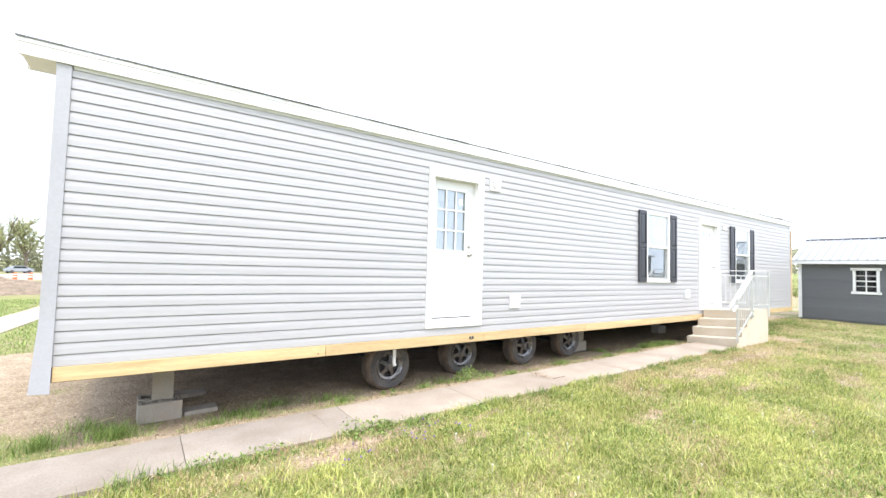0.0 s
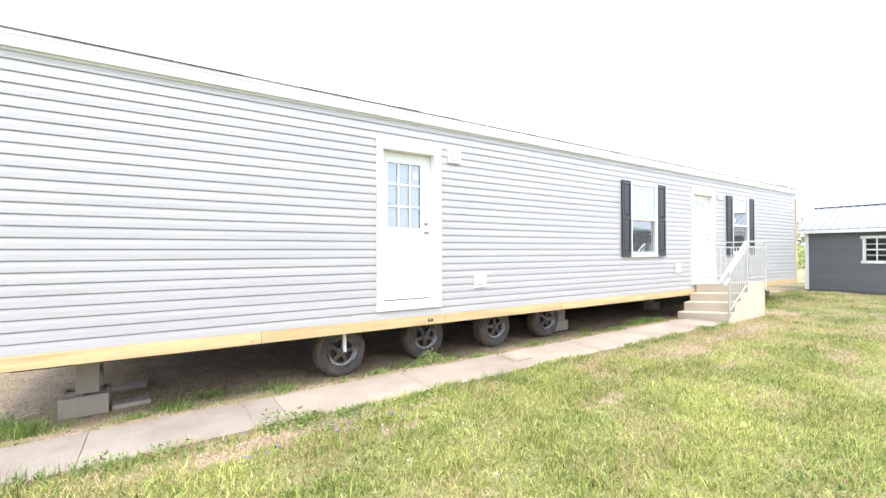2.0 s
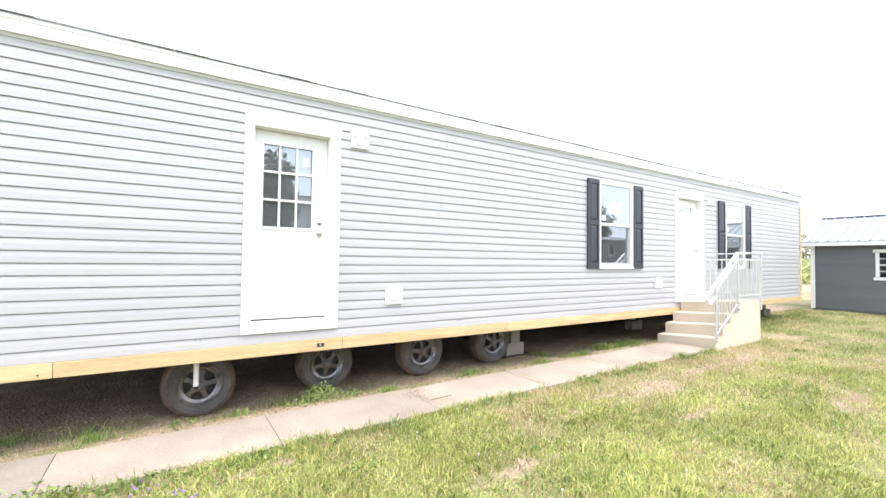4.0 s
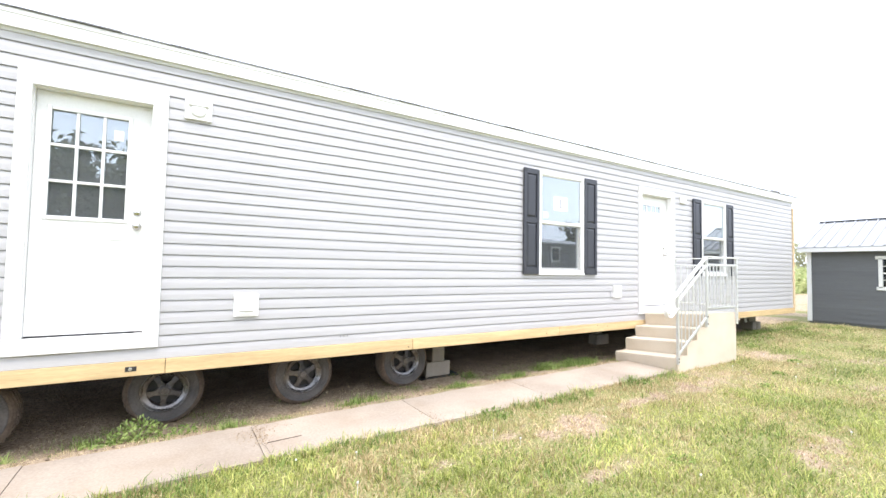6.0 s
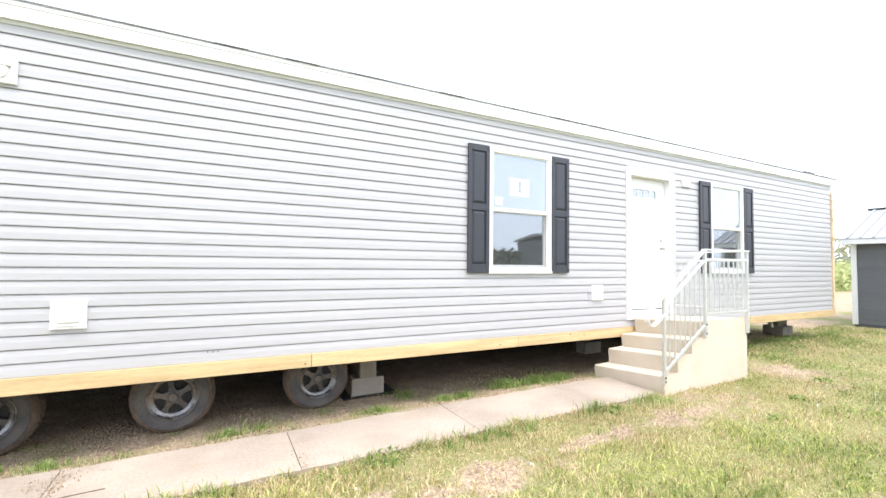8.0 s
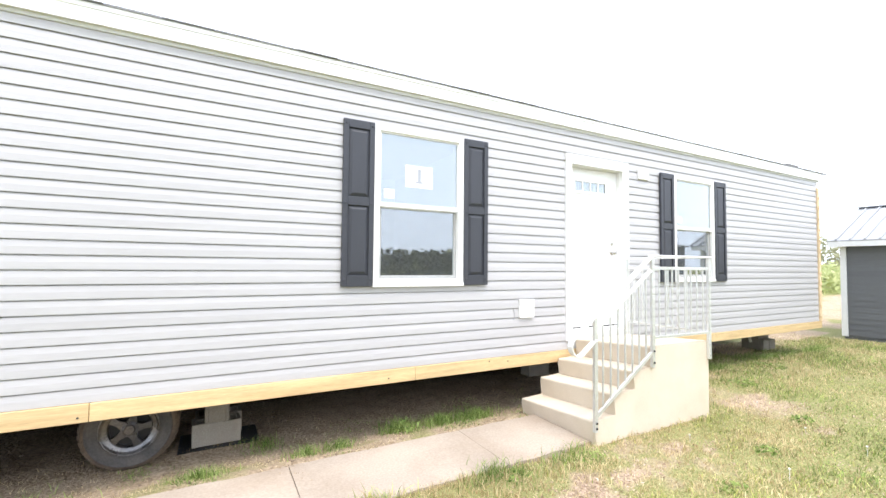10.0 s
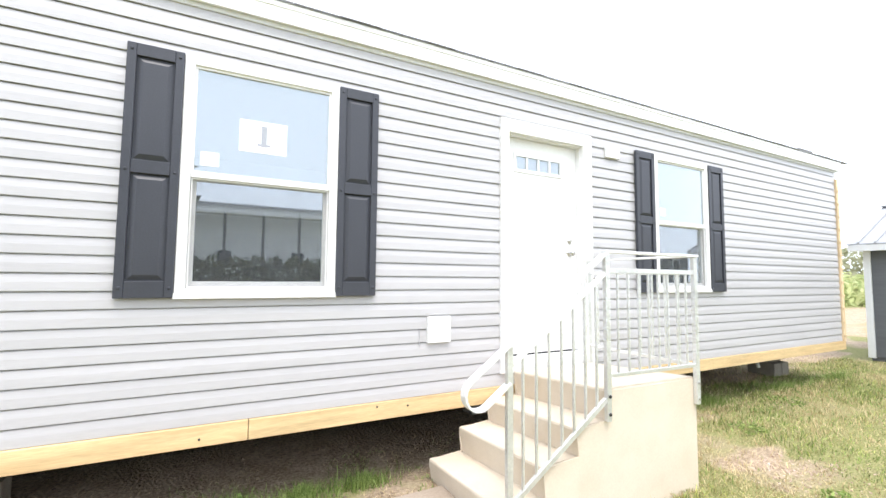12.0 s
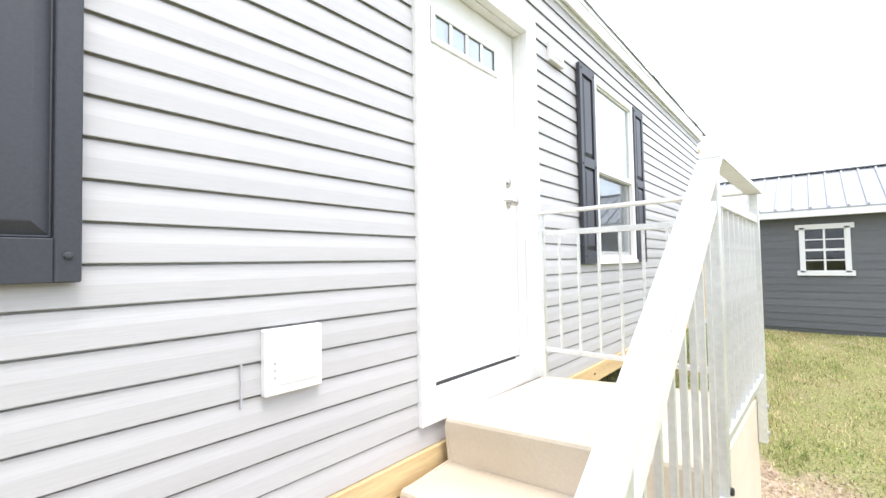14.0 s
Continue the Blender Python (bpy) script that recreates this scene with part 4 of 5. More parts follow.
for px, py in ((0.47, 5.98), (7.71, 6.13), (12.0, 6.7), (17.2, 6.05)):
    z1 = Z0 - 0.142
    z0 = float(ground_z(px, py)) + (0.61 if px < 1 else 0.40)
    if z1 - z0 > 0.01:
        tagged(part("wood_shim_block", bx(px - 0.13, px + 0.13, py - 0.09, py + 0.09, z0 + 0.0, z1, bevel=0.004), PINEV), "short wooden packing block on a concrete pier", "packing block")
ob = part("flat_slab", bx(0.0, 0.34, 0.0, 0.2, 0.0, 0.05, bevel=0.006), BLOCKC)
tagged(ob, "flat grey concrete slab lying beside the pier", "slab")
ob.matrix_world = pose(0.68, 5.84, float(ground_z(0.8, 5.9)) - 0.005, 0, 0, 6)
ob = part("flat_slab", bx(0.0, 0.42, 0.0, 0.2, 0.0, 0.05, bevel=0.006), BLOCKC)
tagged(ob, "flat grey concrete slab lying beneath the home", "slab")
ob.matrix_world = pose(0.55, 6.6, float(ground_z(0.8, 6.6)) - 0.005, 0, 0, -5)

# ---- precast stair with its railing ----
stair = thing("entry_stair", "cream precast concrete stair with four risers at the door", "stairs")
SY0, SY1 = 4.137, 5.16
G = 0.10
bm = bmesh.new()
steps = [(10.605, 0.345), (10.860, 0.545), (11.115, 0.728), (11.385, 0.932)]
outline = [(12.265, G), (10.63, G)]
for k, (x, z) in enumerate(steps):
    zb = G if k == 0 else steps[k - 1][1]
    outline += [(x + 0.035, zb + 0.0), (x + 0.004, z - 0.045), (x, z - 0.018), (x + 0.004, z - 0.006), (x + 0.018, z)]
outline += [(12.250, 0.932), (12.265, 0.917)]
outline = outline[:1] + outline[2:]
extrude(bm, outline, "y", SY0, SY1)
long = [e for e in bm.edges if abs(e.verts[0].co.y - e.verts[1].co.y) < 1e-4]
bmesh.ops.bevel(bm, geom=long, offset=0.012, segments=2, affect="EDGES")
for v in bm.verts:  # settled towards the home
    v.co.z -= 0.078 * (v.co.y - SY0)
part("precast_steps", bm, CAST, stair)

PX = [10.615, 11.365, 12.242]
RYF = SY0 - 0.017
TOPR, SECR, BOTR = 1.804, 1.684, 1.020
LOWTOP = 1.258


def post(x, y, z0, z1, tilt=0.0):
    bm = bmesh.new()
    box(bm, x - 0.019, x + 0.019, y - 0.016, y + 0.016, z0, z1, bevel=0.003)
    part("post", bm, METAL, stair)


post(PX[0], RYF, 0.25, LOWTOP - 0.01)
post(PX[1], RYF, 0.74, TOPR - 0.01)
post(PX[2], RYF, 0.745, TOPR - 0.01)
post(PX[2] - 0.02, SY1 - 0.03, 0.845, TOPR - 0.01)
for x in PX:
    for z in (0.285, 0.33) if x < 11 else (0.785, 0.895):
        bm = bmesh.new()
        lathe(bm, [(0.011, 0.0), (0.011, -0.006), (0.007, -0.008), (0, -0.008)], 8, (x, RYF - 0.0165, z))
        part("bolt", bm, STEEL if x > 12 else BLACK, stair)
# front guard on the landing
part("top_rail", bx(PX[1] - 0.025, PX[2] + 0.02, RYF - 0.028, RYF + 0.028, TOPR - 0.009, TOPR + 0.009, bevel=0.003), RAILW, stair)
part("mid_rail", bx(PX[1] + 0.02, PX[2] - 0.02, RYF - 0.012, RYF + 0.012, SECR - 0.016, SECR + 0.016, bevel=0.002), METAL, stair)
part("low_rail", bx(PX[1] + 0.02, PX[2] - 0.02, RYF - 0.012, RYF + 0.012, BOTR - 0.012, BOTR + 0.012, bevel=0.002), METAL, stair)
PICKET = bpy.data.meshes.new("picket")
bm = bx(-0.0065, 0.0065, -0.0065, 0.0065, 0.0, SECR - BOTR - 0.03)
bm.to_mesh(PICKET)
bm.free()
PICKET.materials.append(METAL)
for k in range(1, 9):
    piece("picket", PICKET, stair, Matrix.Translation((PX[1] + (PX[2] - PX[1]) * k / 9, RYF, BOTR + 0.013)))
# end guard
EX = PX[2] - 0.02
part("top_rail", bx(EX - 0.026, EX + 0.026, RYF + 0.03, SY1 + 0.04, TOPR - 0.009, TOPR + 0.008, bevel=0.003), RAILW, stair)
part("mid_rail", bx(EX - 0.012, EX + 0.012, RYF + 0.018, SY1 - 0.048, SECR - 0.015, SECR + 0.015, bevel=0.002), METAL, stair)
part("low_rail", bx(EX - 0.012, EX + 0.012, RYF + 0.018, SY1 - 0.048, BOTR - 0.012, BOTR + 0.012, bevel=0.002), METAL, stair)
for k in range(1, 9):
    piece("picket", PICKET, stair, Matrix.Translation((EX, RYF + (SY1 - 0.03 - RYF) * k / 9, BOTR + 0.013)))
# sloping handrail with its looped end
sl = (TOPR - LOWTOP) / (PX[1] - PX[0])
ang = math.atan(sl)
dx, dz = math.cos(ang), math.sin(ang)
A = Vector((PX[1] + 0.0, RYF, TOPR))
B = Vector((PX[0], RYF, LOWTOP))
E1 = B + Vector((-dx, 0, -dz)) * 0.31
nrm = Vector((dz, 0, -dx))
r = 0.085
pts = [A, B, E1]
c = E1 + nrm * r
for k in range(1, 10):
    th = math.pi * k / 10
    pts.append(c - nrm * r * math.cos(th) + Vector((-dx, 0, -dz)) * r * math.sin(th))
ret = E1 + nrm * 2 * r
lower = ret + Vector((dx, 0, dz)) * ((PX[0] - ret.x) / dx)
pts += [ret, lower]
bm = bmesh.new()
bar(bm, pts, 0.056, 0.012)
part("handrail", bm, RAILW, stair, "pale flat handrail with a looped end")
bm = bmesh.new()
off = Vector((0, 0, -0.125))
bar(bm, [A + off + Vector((-0.02, 0, -0.02 * sl)), B + off + Vector((0.02, 0, 0.02 * sl))], 0.024, 0.028)
part("sloped_mid_rail", bm, RAILW, stair)
bm = bmesh.new()
L0, L1 = Vector((PX[0] + 0.02, RYF, 0.39)), Vector((PX[1] - 0.02, RYF, 0.875))
bar(bm, [L0, L1], 0.024, 0.028)
part("sloped_low_rail", bm, METAL, stair)
for k in range(1, 8):
    s = k / 8
    x = PX[0] + (PX[1] - PX[0]) * s
    z0 = 0.39 + (0.875 - 0.39) * (x - PX[0] - 0.02) / (PX[1] - PX[0] - 0.04)
    z1 = LOWTOP + sl * (x - PX[0]) - 0.13
    part("picket", bx(x - 0.0065, x + 0.0065, RYF - 0.0065, RYF + 0.0065, z0, z1), METAL, stair)

# the stair stands a little askew to the wall
turn = Matrix.Translation((12.3, SY0, 0)) @ Matrix.Rotation(radians(-1.4), 4, "Z") @ Matrix.Translation((-12.3, -SY0, 0))
stair.matrix_basis = turn @ stair.matrix_basis

# ---- concrete walk ----
walk_slab = tagged(new("walk"), "narrow weathered concrete walk beside the home", "sidewalk", "", "structure")
xs = [0.58 + 1.524 * k for k in range(-6, 7)] + [10.66]
random.seed(11)
for a, b in zip(xs, xs[1:]):
    bm = bmesh.new()
    n = 8
    y0, y1 = 4.215, 5.0
    top = {}
    for i in range(n + 1):
        for j in range(4):
            x = a + 0.003 + (b - a - 0.006) * i / n
            y = y0 + (y1 - y0) * j / 3 + (random.uniform(-0.012, 0.012) if j in (0, 3) else 0)
            edge = -0.004 if i in (0, n) or j in (0, 3) else 0
            top[i, j] = bm.verts.new((x, y, 0.0125 * max(x, -3) + 0.018 + edge + random.uniform(-0.0015, 0.0015)))
    for i in range(n):
        for j in range(3):
            bm.faces.new((top[i, j], top[i + 1, j], top[i + 1, j + 1], top[i, j + 1]))
    loop = [top[i, 0] for i in range(n + 1)] + [top[n, j] for j in (1, 2, 3)] + [top[i, 3] for i in range(n - 1, -1, -1)] + [top[0, j] for j in (2, 1)]
    low = [bm.verts.new((v.co.x, v.co.y, v.co.z - 0.1)) for v in loop]
    for k in range(len(loop)):
        bm.faces.new((loop[k], low[k], low[(k + 1) % len(loop)], loop[(k + 1) % len(loop)]))
    part("slab", bm, WALKD if b < 2.2 else WALKC, walk_slab)


def crack(points, width):
    """A shallow dark crack across a slab."""
    bm = bmesh.new()
    rows = []
    for k, (x, y) in enumerate(points):
        w = width * (0.6 + 0.6 * ((k * 7) % 5) / 4)
        rows.append([bm.verts.new((x + s * w, y, 0.0125 * x + 0.0206)) for s in (-1, 1)])
    for A, B in zip(rows, rows[1:]):
        bm.faces.new((A[0], A[1], B[1], B[0]))
    part("crack", bm, BARK, walk_slab)


crack([(1.77, 4.98), (1.79, 4.88), (1.805, 4.80), (1.80, 4.70), (1.81, 4.62), (1.795, 4.55), (1.80, 4.45)], 0.0022)
crack([(5.19, 4.78), (5.175, 4.68), (5.19, 4.60), (5.17, 4.52), (5.19, 4.44), (5.195, 4.30)], 0.0022)

# ---- garden shed ----
shed = thing("garden_shed", "dark grey lap-sided garden shed with pale metal roof", "shed")
SX, SYA, SYB, SZ0, SZ1 = 19.50, 2.02, 5.53, 0.32, 2.30
SW = 3.0
bm = bmesh.new()
box(bm, SX + 0.02, SX + 0.12, SYA, 3.50, SZ0, SZ1)
box(bm, SX + 0.02, SX + 0.12, 4.06, SYB, SZ0, SZ1)
box(bm, SX + 0.02, SX + 0.12, 3.50, 4.06, SZ0, 1.30)
box(bm, SX + 0.02, SX + 0.12, 3.50, 4.06, 2.03, SZ1)
box(bm, SX + SW - 0.1, SX + SW, SYA, SYB, SZ0, SZ1)
for y in (SYA, SYB - 0.1):
    extrude(bm, [(SX + 0.121, SZ0), (SX + SW - 0.101, SZ0), (SX + SW - 0.101, SZ1 + 0.06), (SX + SW / 2 + 0.4, SZ1 + 0.75), (SX + SW / 2, SZ1 + 0.82), (SX + 0.121, SZ1 + 0.06)], "y", y, y + 0.1)
shed_wall = part("wall", bm, SHED, shed)
lap = 0.12
n = int((SZ1 - SZ0) / lap)
for k in range(n):
    z = SZ0 + k * (SZ1 - SZ0) / n
    h = (SZ1 - SZ0) / n
    for a, b in (((SYA, 3.46), (4.10, SYB - 0.09)) if z + h > 1.27 and z < 2.06 else ((SYA, SYB - 0.09),)):
        me = bpy.data.meshes.new("lap_board")
        o = [(SX + 0.019, z + h), (SX + 0.010, z + h), (SX + 0.003, z + 0.004), (SX + 0.003, z), (SX + 0.019, z)]
        vs = [(x, y, zz) for y in (a, b) for x, zz in o]
        me.from_pydata(vs, [], [(i, (i + 1) % 5, 5 + (i + 1) % 5, 5 + i) for i in range(5)] + [(0, 1, 2, 3, 4), (9, 8, 7, 6, 5)])
        me.materials.append(SHED)
        piece("lap_board", me, shed_wall)
for a, b in ((SYB - 0.088, SYB + 0.012), (SYA - 0.012, SYA + 0.088)):
    part("corner_trim", bx(SX - 0.018, SX + 0.05, a, b, SZ0 - 0.02, SZ1 + 0.01, bevel=0.004), WHITE, shed, "white corner board")
part("floor_frame", bx(SX + 0.03, SX + SW - 0.02, SYA + 0.02, SYB - 0.02, SZ0 - 0.07, SZ0 - 0.002), SHED, shed)
for y in (SYA + 0.3, (SYA + SYB) / 2, SYB - 0.35):
    part("skid", bx(SX + 0.12, SX + SW - 0.1, y - 0.06, y + 0.06, 0.13, SZ0 - 0.072), BLACK, shed)
ridge_x, ridge_z, eave_z = SX + SW / 2, SZ1 + 0.84, SZ1 + 0.02
for xa, sgn in ((SX - 0.22, 1), (SX + SW + 0.22, -1)):
    bm = bmesh.new()
    extrude(bm, [(xa, eave_z - 0.02), (ridge_x, ridge_z), (ridge_x, ridge_z + 0.02), (xa, eave_z)], "y", SYA - 0.16, SYB + 0.16)
    rp = part("roof", bm, TIN, shed, "pale ribbed metal roof")
    y = SYA - 0.16
    while y < SYB + 0.17:
        bm = bmesh.new()
        d = Vector((ridge_x - xa, 0, ridge_z - eave_z + 0.02))
        extrude(bm, [(xa - 0.005 * sgn, eave_z), (ridge_x, ridge_z + 0.022), (ridge_x, ridge_z + 0.05), (xa - 0.005 * sgn, eave_z + 0.03)], "y", y, y + 0.03)
        part("roof_rib", bm, TIN, rp)
        y += 0.2286
    bm = bmesh.new()
    box(bm, min(xa, xa + 0.02 * sgn) + 0.004, max(xa, xa + 0.02 * sgn) + 0.004, SYA - 0.15, SYB + 0.15, eave_z - 0.13, eave_z - 0.022)
    part("fascia", bm, WHITE, shed)
    bm = bmesh.new()
    box(bm, min(xa + 0.03 * sgn, SX + 1.5), max(xa + 0.03 * sgn, xa + 0.21 * sgn), SYA - 0.14, SYB + 0.14, eave_z - 0.125, eave_z - 0.115) if sgn > 0 else box(bm, xa - 0.21, xa - 0.03, SYA - 0.14, SYB + 0.14, eave_z - 0.125, eave_z - 0.115)
    for v in bm.verts:
        if sgn > 0:
            v.co.x = max(min(v.co.x, xa + 0.21), xa + 0.03)
    part("soffit", bm, WHITE, shed)
part("ridge_cap", bx(ridge_x - 0.12, ridge_x + 0.12, SYA - 0.17, SYB + 0.17, ridge_z + 0.012, ridge_z + 0.036, bevel=0.011), TIN, shed)
for y in (SYA - 0.155, SYB + 0.135):
    bm = bmesh.new()
    extrude(bm, [(SX - 0.2, eave_z - 0.13), (ridge_x, ridge_z - 0.13), (SX + SW + 0.2, eave_z - 0.13), (SX + SW + 0.2, eave_z - 0.03), (ridge_x, ridge_z - 0.022), (SX - 0.2, eave_z - 0.03)], "y", y, y + 0.02)
    part("barge_board", bm, WHITE, shed)
wy0, wy1, wz0, wz1 = 3.46, 4.10, 1.26, 2.07
bm = bmesh.new()
for q in ((wy0, wy0 + 0.075, wz0, wz1 - 0.05), (wy1 - 0.075, wy1, wz0, wz1 - 0.05), (wy0 - 0.05, wy1 + 0.05, wz1 - 0.085, wz1), (wy0 - 0.04, wy1 + 0.04, wz0 - 0.05, wz0 + 0.035)):
    box(bm, SX - 0.03, SX + 0.03, q[0], q[1], q[2], q[3], bevel=0.004)
sw = part("window", bm, WHITE, shed, "small white six-pane window")
for y in ((wy0 + wy1) / 2,):
    part("muntin", bx(SX + 0.0, SX + 0.03, y - 0.014, y + 0.014, wz0 + 0.036, wz1 - 0.086), WHITE, sw)
for k in range(1, 4):
    z = wz0 + 0.035 + (wz1 - wz0 - 0.12) * k / 4
    h = 0.020 if k == 2 else 0.010
    part("muntin", bx(SX + 0.002, SX + 0.028, wy0 + 0.076, wy1 - 0.076, z - h, z + h), WHITE, sw)
p = part("pane", bx(SX + 0.034, SX + 0.038, wy0 + 0.05, wy1 - 0.05, wz0 + 0.02, wz1 - 0.05), PLAIN, sw)
p.visible_shadow = False
part("inner_floor", bx(SX + 0.13, SX + SW - 0.11, SYA + 0.11, SYB - 0.11, SZ0 + 0.002, SZ0 + 0.02), BLACK, shed)


# ---- grass ----
def blades(name, x, y, length, width, mat, label, lean=0.6, parent=None):
    rng = np.random.default_rng(len(x))
    n = len(x)
    z = ground_z(x, y) - 0.004
    a = rng.uniform(0, 2 * np.pi, n)
    la = rng.uniform(0, 2 * np.pi, n)
    le = rng.uniform(0.05, lean, n) * length
    ux, uy = np.cos(a) * width / 2, np.sin(a) * width / 2
    V = np.zeros((n, 5, 3), np.float32)
    V[:, 0] = np.stack([x - ux, y - uy, z], 1)
    V[:, 1] = np.stack([x + ux, y + uy, z], 1)
    mx, my, mz = x + np.cos(la) * le * 0.35, y + np.sin(la) * le * 0.35, z + length * 0.55
    V[:, 2] = np.stack([mx + ux * 0.8, my + uy * 0.8, mz], 1)
    V[:, 3] = np.stack([mx - ux * 0.8, my - uy * 0.8, mz], 1)
    V[:, 4] = np.stack([x + np.cos(la) * le, y + np.sin(la) * le, z + length * (1 - 0.25 * le / length)], 1)
    base = np.arange(n)[:, None] * 5
    loops = (base + np.array([[0, 1, 2, 3, 3, 2, 4]])).ravel().astype(np.int32)
    me = bpy.data.meshes.new(name)
    me.vertices.add(5 * n)
    me.vertices.foreach_set("co", V.ravel())
    me.loops.add(7 * n)
    me.loops.foreach_set("vertex_index", loops)
    me.polygons.add(2 * n)
    me.polygons.foreach_set("loop_start", (np.arange(n)[:, None] * 7 + np.array([[0, 4]])).ravel().astype(np.int32))
    me.update(calc_edges=True)
    me.validate()
    me.materials.append(mat)
    return tagged(new(name, me), label, "grass", "", "stuff")


rng = np.random.default_rng(3)


def scatter(x0, x1, y0, y1, per, keep):
    n = int((x1 - x0) * (y1 - y0) * per)
    x, y = rng.uniform(x0, x1, n), rng.uniform(y0, y1, n)
    k = rng.uniform(0, 1, n) < keep(x, y)
    return x[k], y[k]


def lawn_keep(x, y):
    c = cover(x, y)
    edge = y < 4.22 + 0.03 * waves(x, y, 0.6, 1) + 0.02 * waves(x, y, 0.17, 4)
    stair_foot = (x > 10.6) & (x < 12.38) & (y > 4.17)
    return np.where((edge | (x > 10.7)) & ~stair_foot, np.maximum(c ** 1.3, 0.30), 0) 


def dry(x, y):
    return np.clip(0.30 + 0.35 * waves(x, y, 1.3, 2) + 0.15 * waves(x, y, 0.35, 0) + 0.22 * smooth(5, 11, x) - 0.42 * smooth(11.5, 14, x) + 0.40 * smooth(3.3, 4.1, y) * smooth(4.5, 2.5, x) + 0.5 * smooth(2.9, 3.5, y) * smooth(4.5, 7.0, x) + 0.9 * (1 - cover(x, y)) - 0.15, 0.08, 0.95)


parts_xy = [scatter(-0.8, 7.0, 0.9, 4.35, 5200, lawn_keep), scatter(7.0, 13.0, 1.6, 4.6, 4600, lawn_keep),
            scatter(13.0, 19.4, 1.2, 6.6, 2400, lawn_keep), scatter(-5.0, -0.8, 0.5, 4.3, 2400, lawn_keep),
            scatter(-5.0, 7.0, -3.5, 0.9, 1400, lawn_keep), scatter(7.0, 13.0, -3.5, 1.6, 1400, lawn_keep), scatter(13.0, 24.0, -3.5, 1.2, 900, lawn_keep)]
gx = np.concatenate([p[0] for p in parts_xy])
gy = np.concatenate([p[1] for p in parts_xy])
isdry = rng.uniform(0, 1, len(gx)) < dry(gx, gy)
tall = 1 + 0.35 * np.clip(waves(gx, gy, 0.8, 1), -0.6, 1.2) + 0.35 * np.clip(waves(gx, gy, 0.22, 3), -0.8, 1.2) + 0.5 * smooth(4.0, 4.22, gy)
ln = rng.uniform(0.022, 0.070, len(gx)) * (1 - 0.25 * smooth(9, 13, gx)) * tall * (1 + 0.3 * np.clip(waves(gx, gy, 0.09, 5), -0.9, 1.2))
wd = rng.uniform(0.0045, 0.0108, len(gx)) * (1 - 0.28 * smooth(5, 10, gx))
deep = ~isdry & (rng.uniform(0, 1, len(gx)) < np.clip(0.16 + 0.22 * waves(gx, gy, 1.6, 4) + 0.26 * smooth(11.5, 14.0, gx), 0.02, 0.8))
light = ~isdry & ~deep
olive = light & (rng.uniform(0, 1, len(gx)) < 0.62 * smooth(10.5, 13.0, gx) + 0.12 * smooth(6, 9, gx))
light &= ~olive
blades("olive_grass", gx[olive], gy[olive], ln[olive], wd[olive], OLIVE, "dull olive grass beyond the stair", 1.4)
blades("lawn_grass", gx[light], gy[light], ln[light], wd[light], BLADE, "short mown green spring grass", 1.3)
blades("clover_grass", gx[deep], gy[deep], ln[deep] * 0.9, wd[deep] * 1.25, WEED, "darker green broad grass among the lawn", 1.4)
blades("dry_grass", gx[isdry], gy[isdry], ln[isdry] * 0.75, wd[isdry], BLADED, "dry straw-coloured grass among the lawn", 1.3)


def tuft_xy(spots):
    xs, ys = [], []
    for x, y, r, n in spots:
        a, q = rng.uniform(0, 6.28, n), np.abs(rng.normal(0, 0.5, n)) * r
        xs.append(x + np.cos(a) * q)
        ys.append(y + np.sin(a) * q * 0.7)
    return np.concatenate(xs), np.concatenate(ys)


# long tufts by the corner, along the walk and by the stair
spots = [(-0.45, 5.55, 0.34, 320), (0.05, 5.55, 0.28, 520), (-0.15, 5.95, 0.4, 160), (0.1, 5.4, 0.3, 160), (-0.9, 5.4, 0.35, 200), (-1.4, 5.8, 0.4, 220), (1.15, 5.6, 0.4, 300), (1.6, 5.75, 0.4, 300), (2.2, 5.6, 0.35, 220), (0.9, 5.3, 0.3, 160), (3.9, 5.5, 0.3, 160), (6.5, 5.4, 0.35, 160), (8.1, 5.7, 0.3, 160), (9.3, 5.45, 0.25, 500), (9.75, 5.4, 0.3, 700),
         (10.2, 5.45, 0.3, 800), (8.4, 5.3, 0.2, 260), (8.7, 5.35, 0.2, 260), (2.3, 5.3, 0.2, 260), (1.3, 5.4, 0.25, 200), (5.0, 5.2, 0.22, 220), (6.2, 5.2, 0.25, 240),
         (7.6, 5.25, 0.2, 160), (3.4, 5.2, 0.2, 160), (13.5, 5.4, 0.5, 900), (14.6, 5.5, 0.5, 900), (16.2, 5.4, 0.6, 900), (17.5, 5.3, 0.5, 700)]
for k in range(90):  # ragged growth hanging over the walk's lawn edge
    spots.append(((0.1 + 2.9 * rng.uniform() if k < 26 else 3.0 + 7.5 * rng.uniform()), 4.02 + 0.2 * rng.uniform(), 0.22, 45))
tx, ty = tuft_xy(spots)
blades("tall_tuft_grass", tx, ty, rng.uniform(0.03, 0.11, len(tx)) * (1 + 0.7 * smooth(1.0, 0.3, tx) + 0.4 * smooth(8.6, 9.4, tx)), rng.uniform(0.004, 0.007, len(tx)), WEED, "long uncut grass tufts beside the home", 0.9)
def on_path(x, y):
    """The concrete path across the far lawn."""
    edge = -2.51 + (y - 15.9) * 0.10
    return np.abs(x - edge) < 0.56


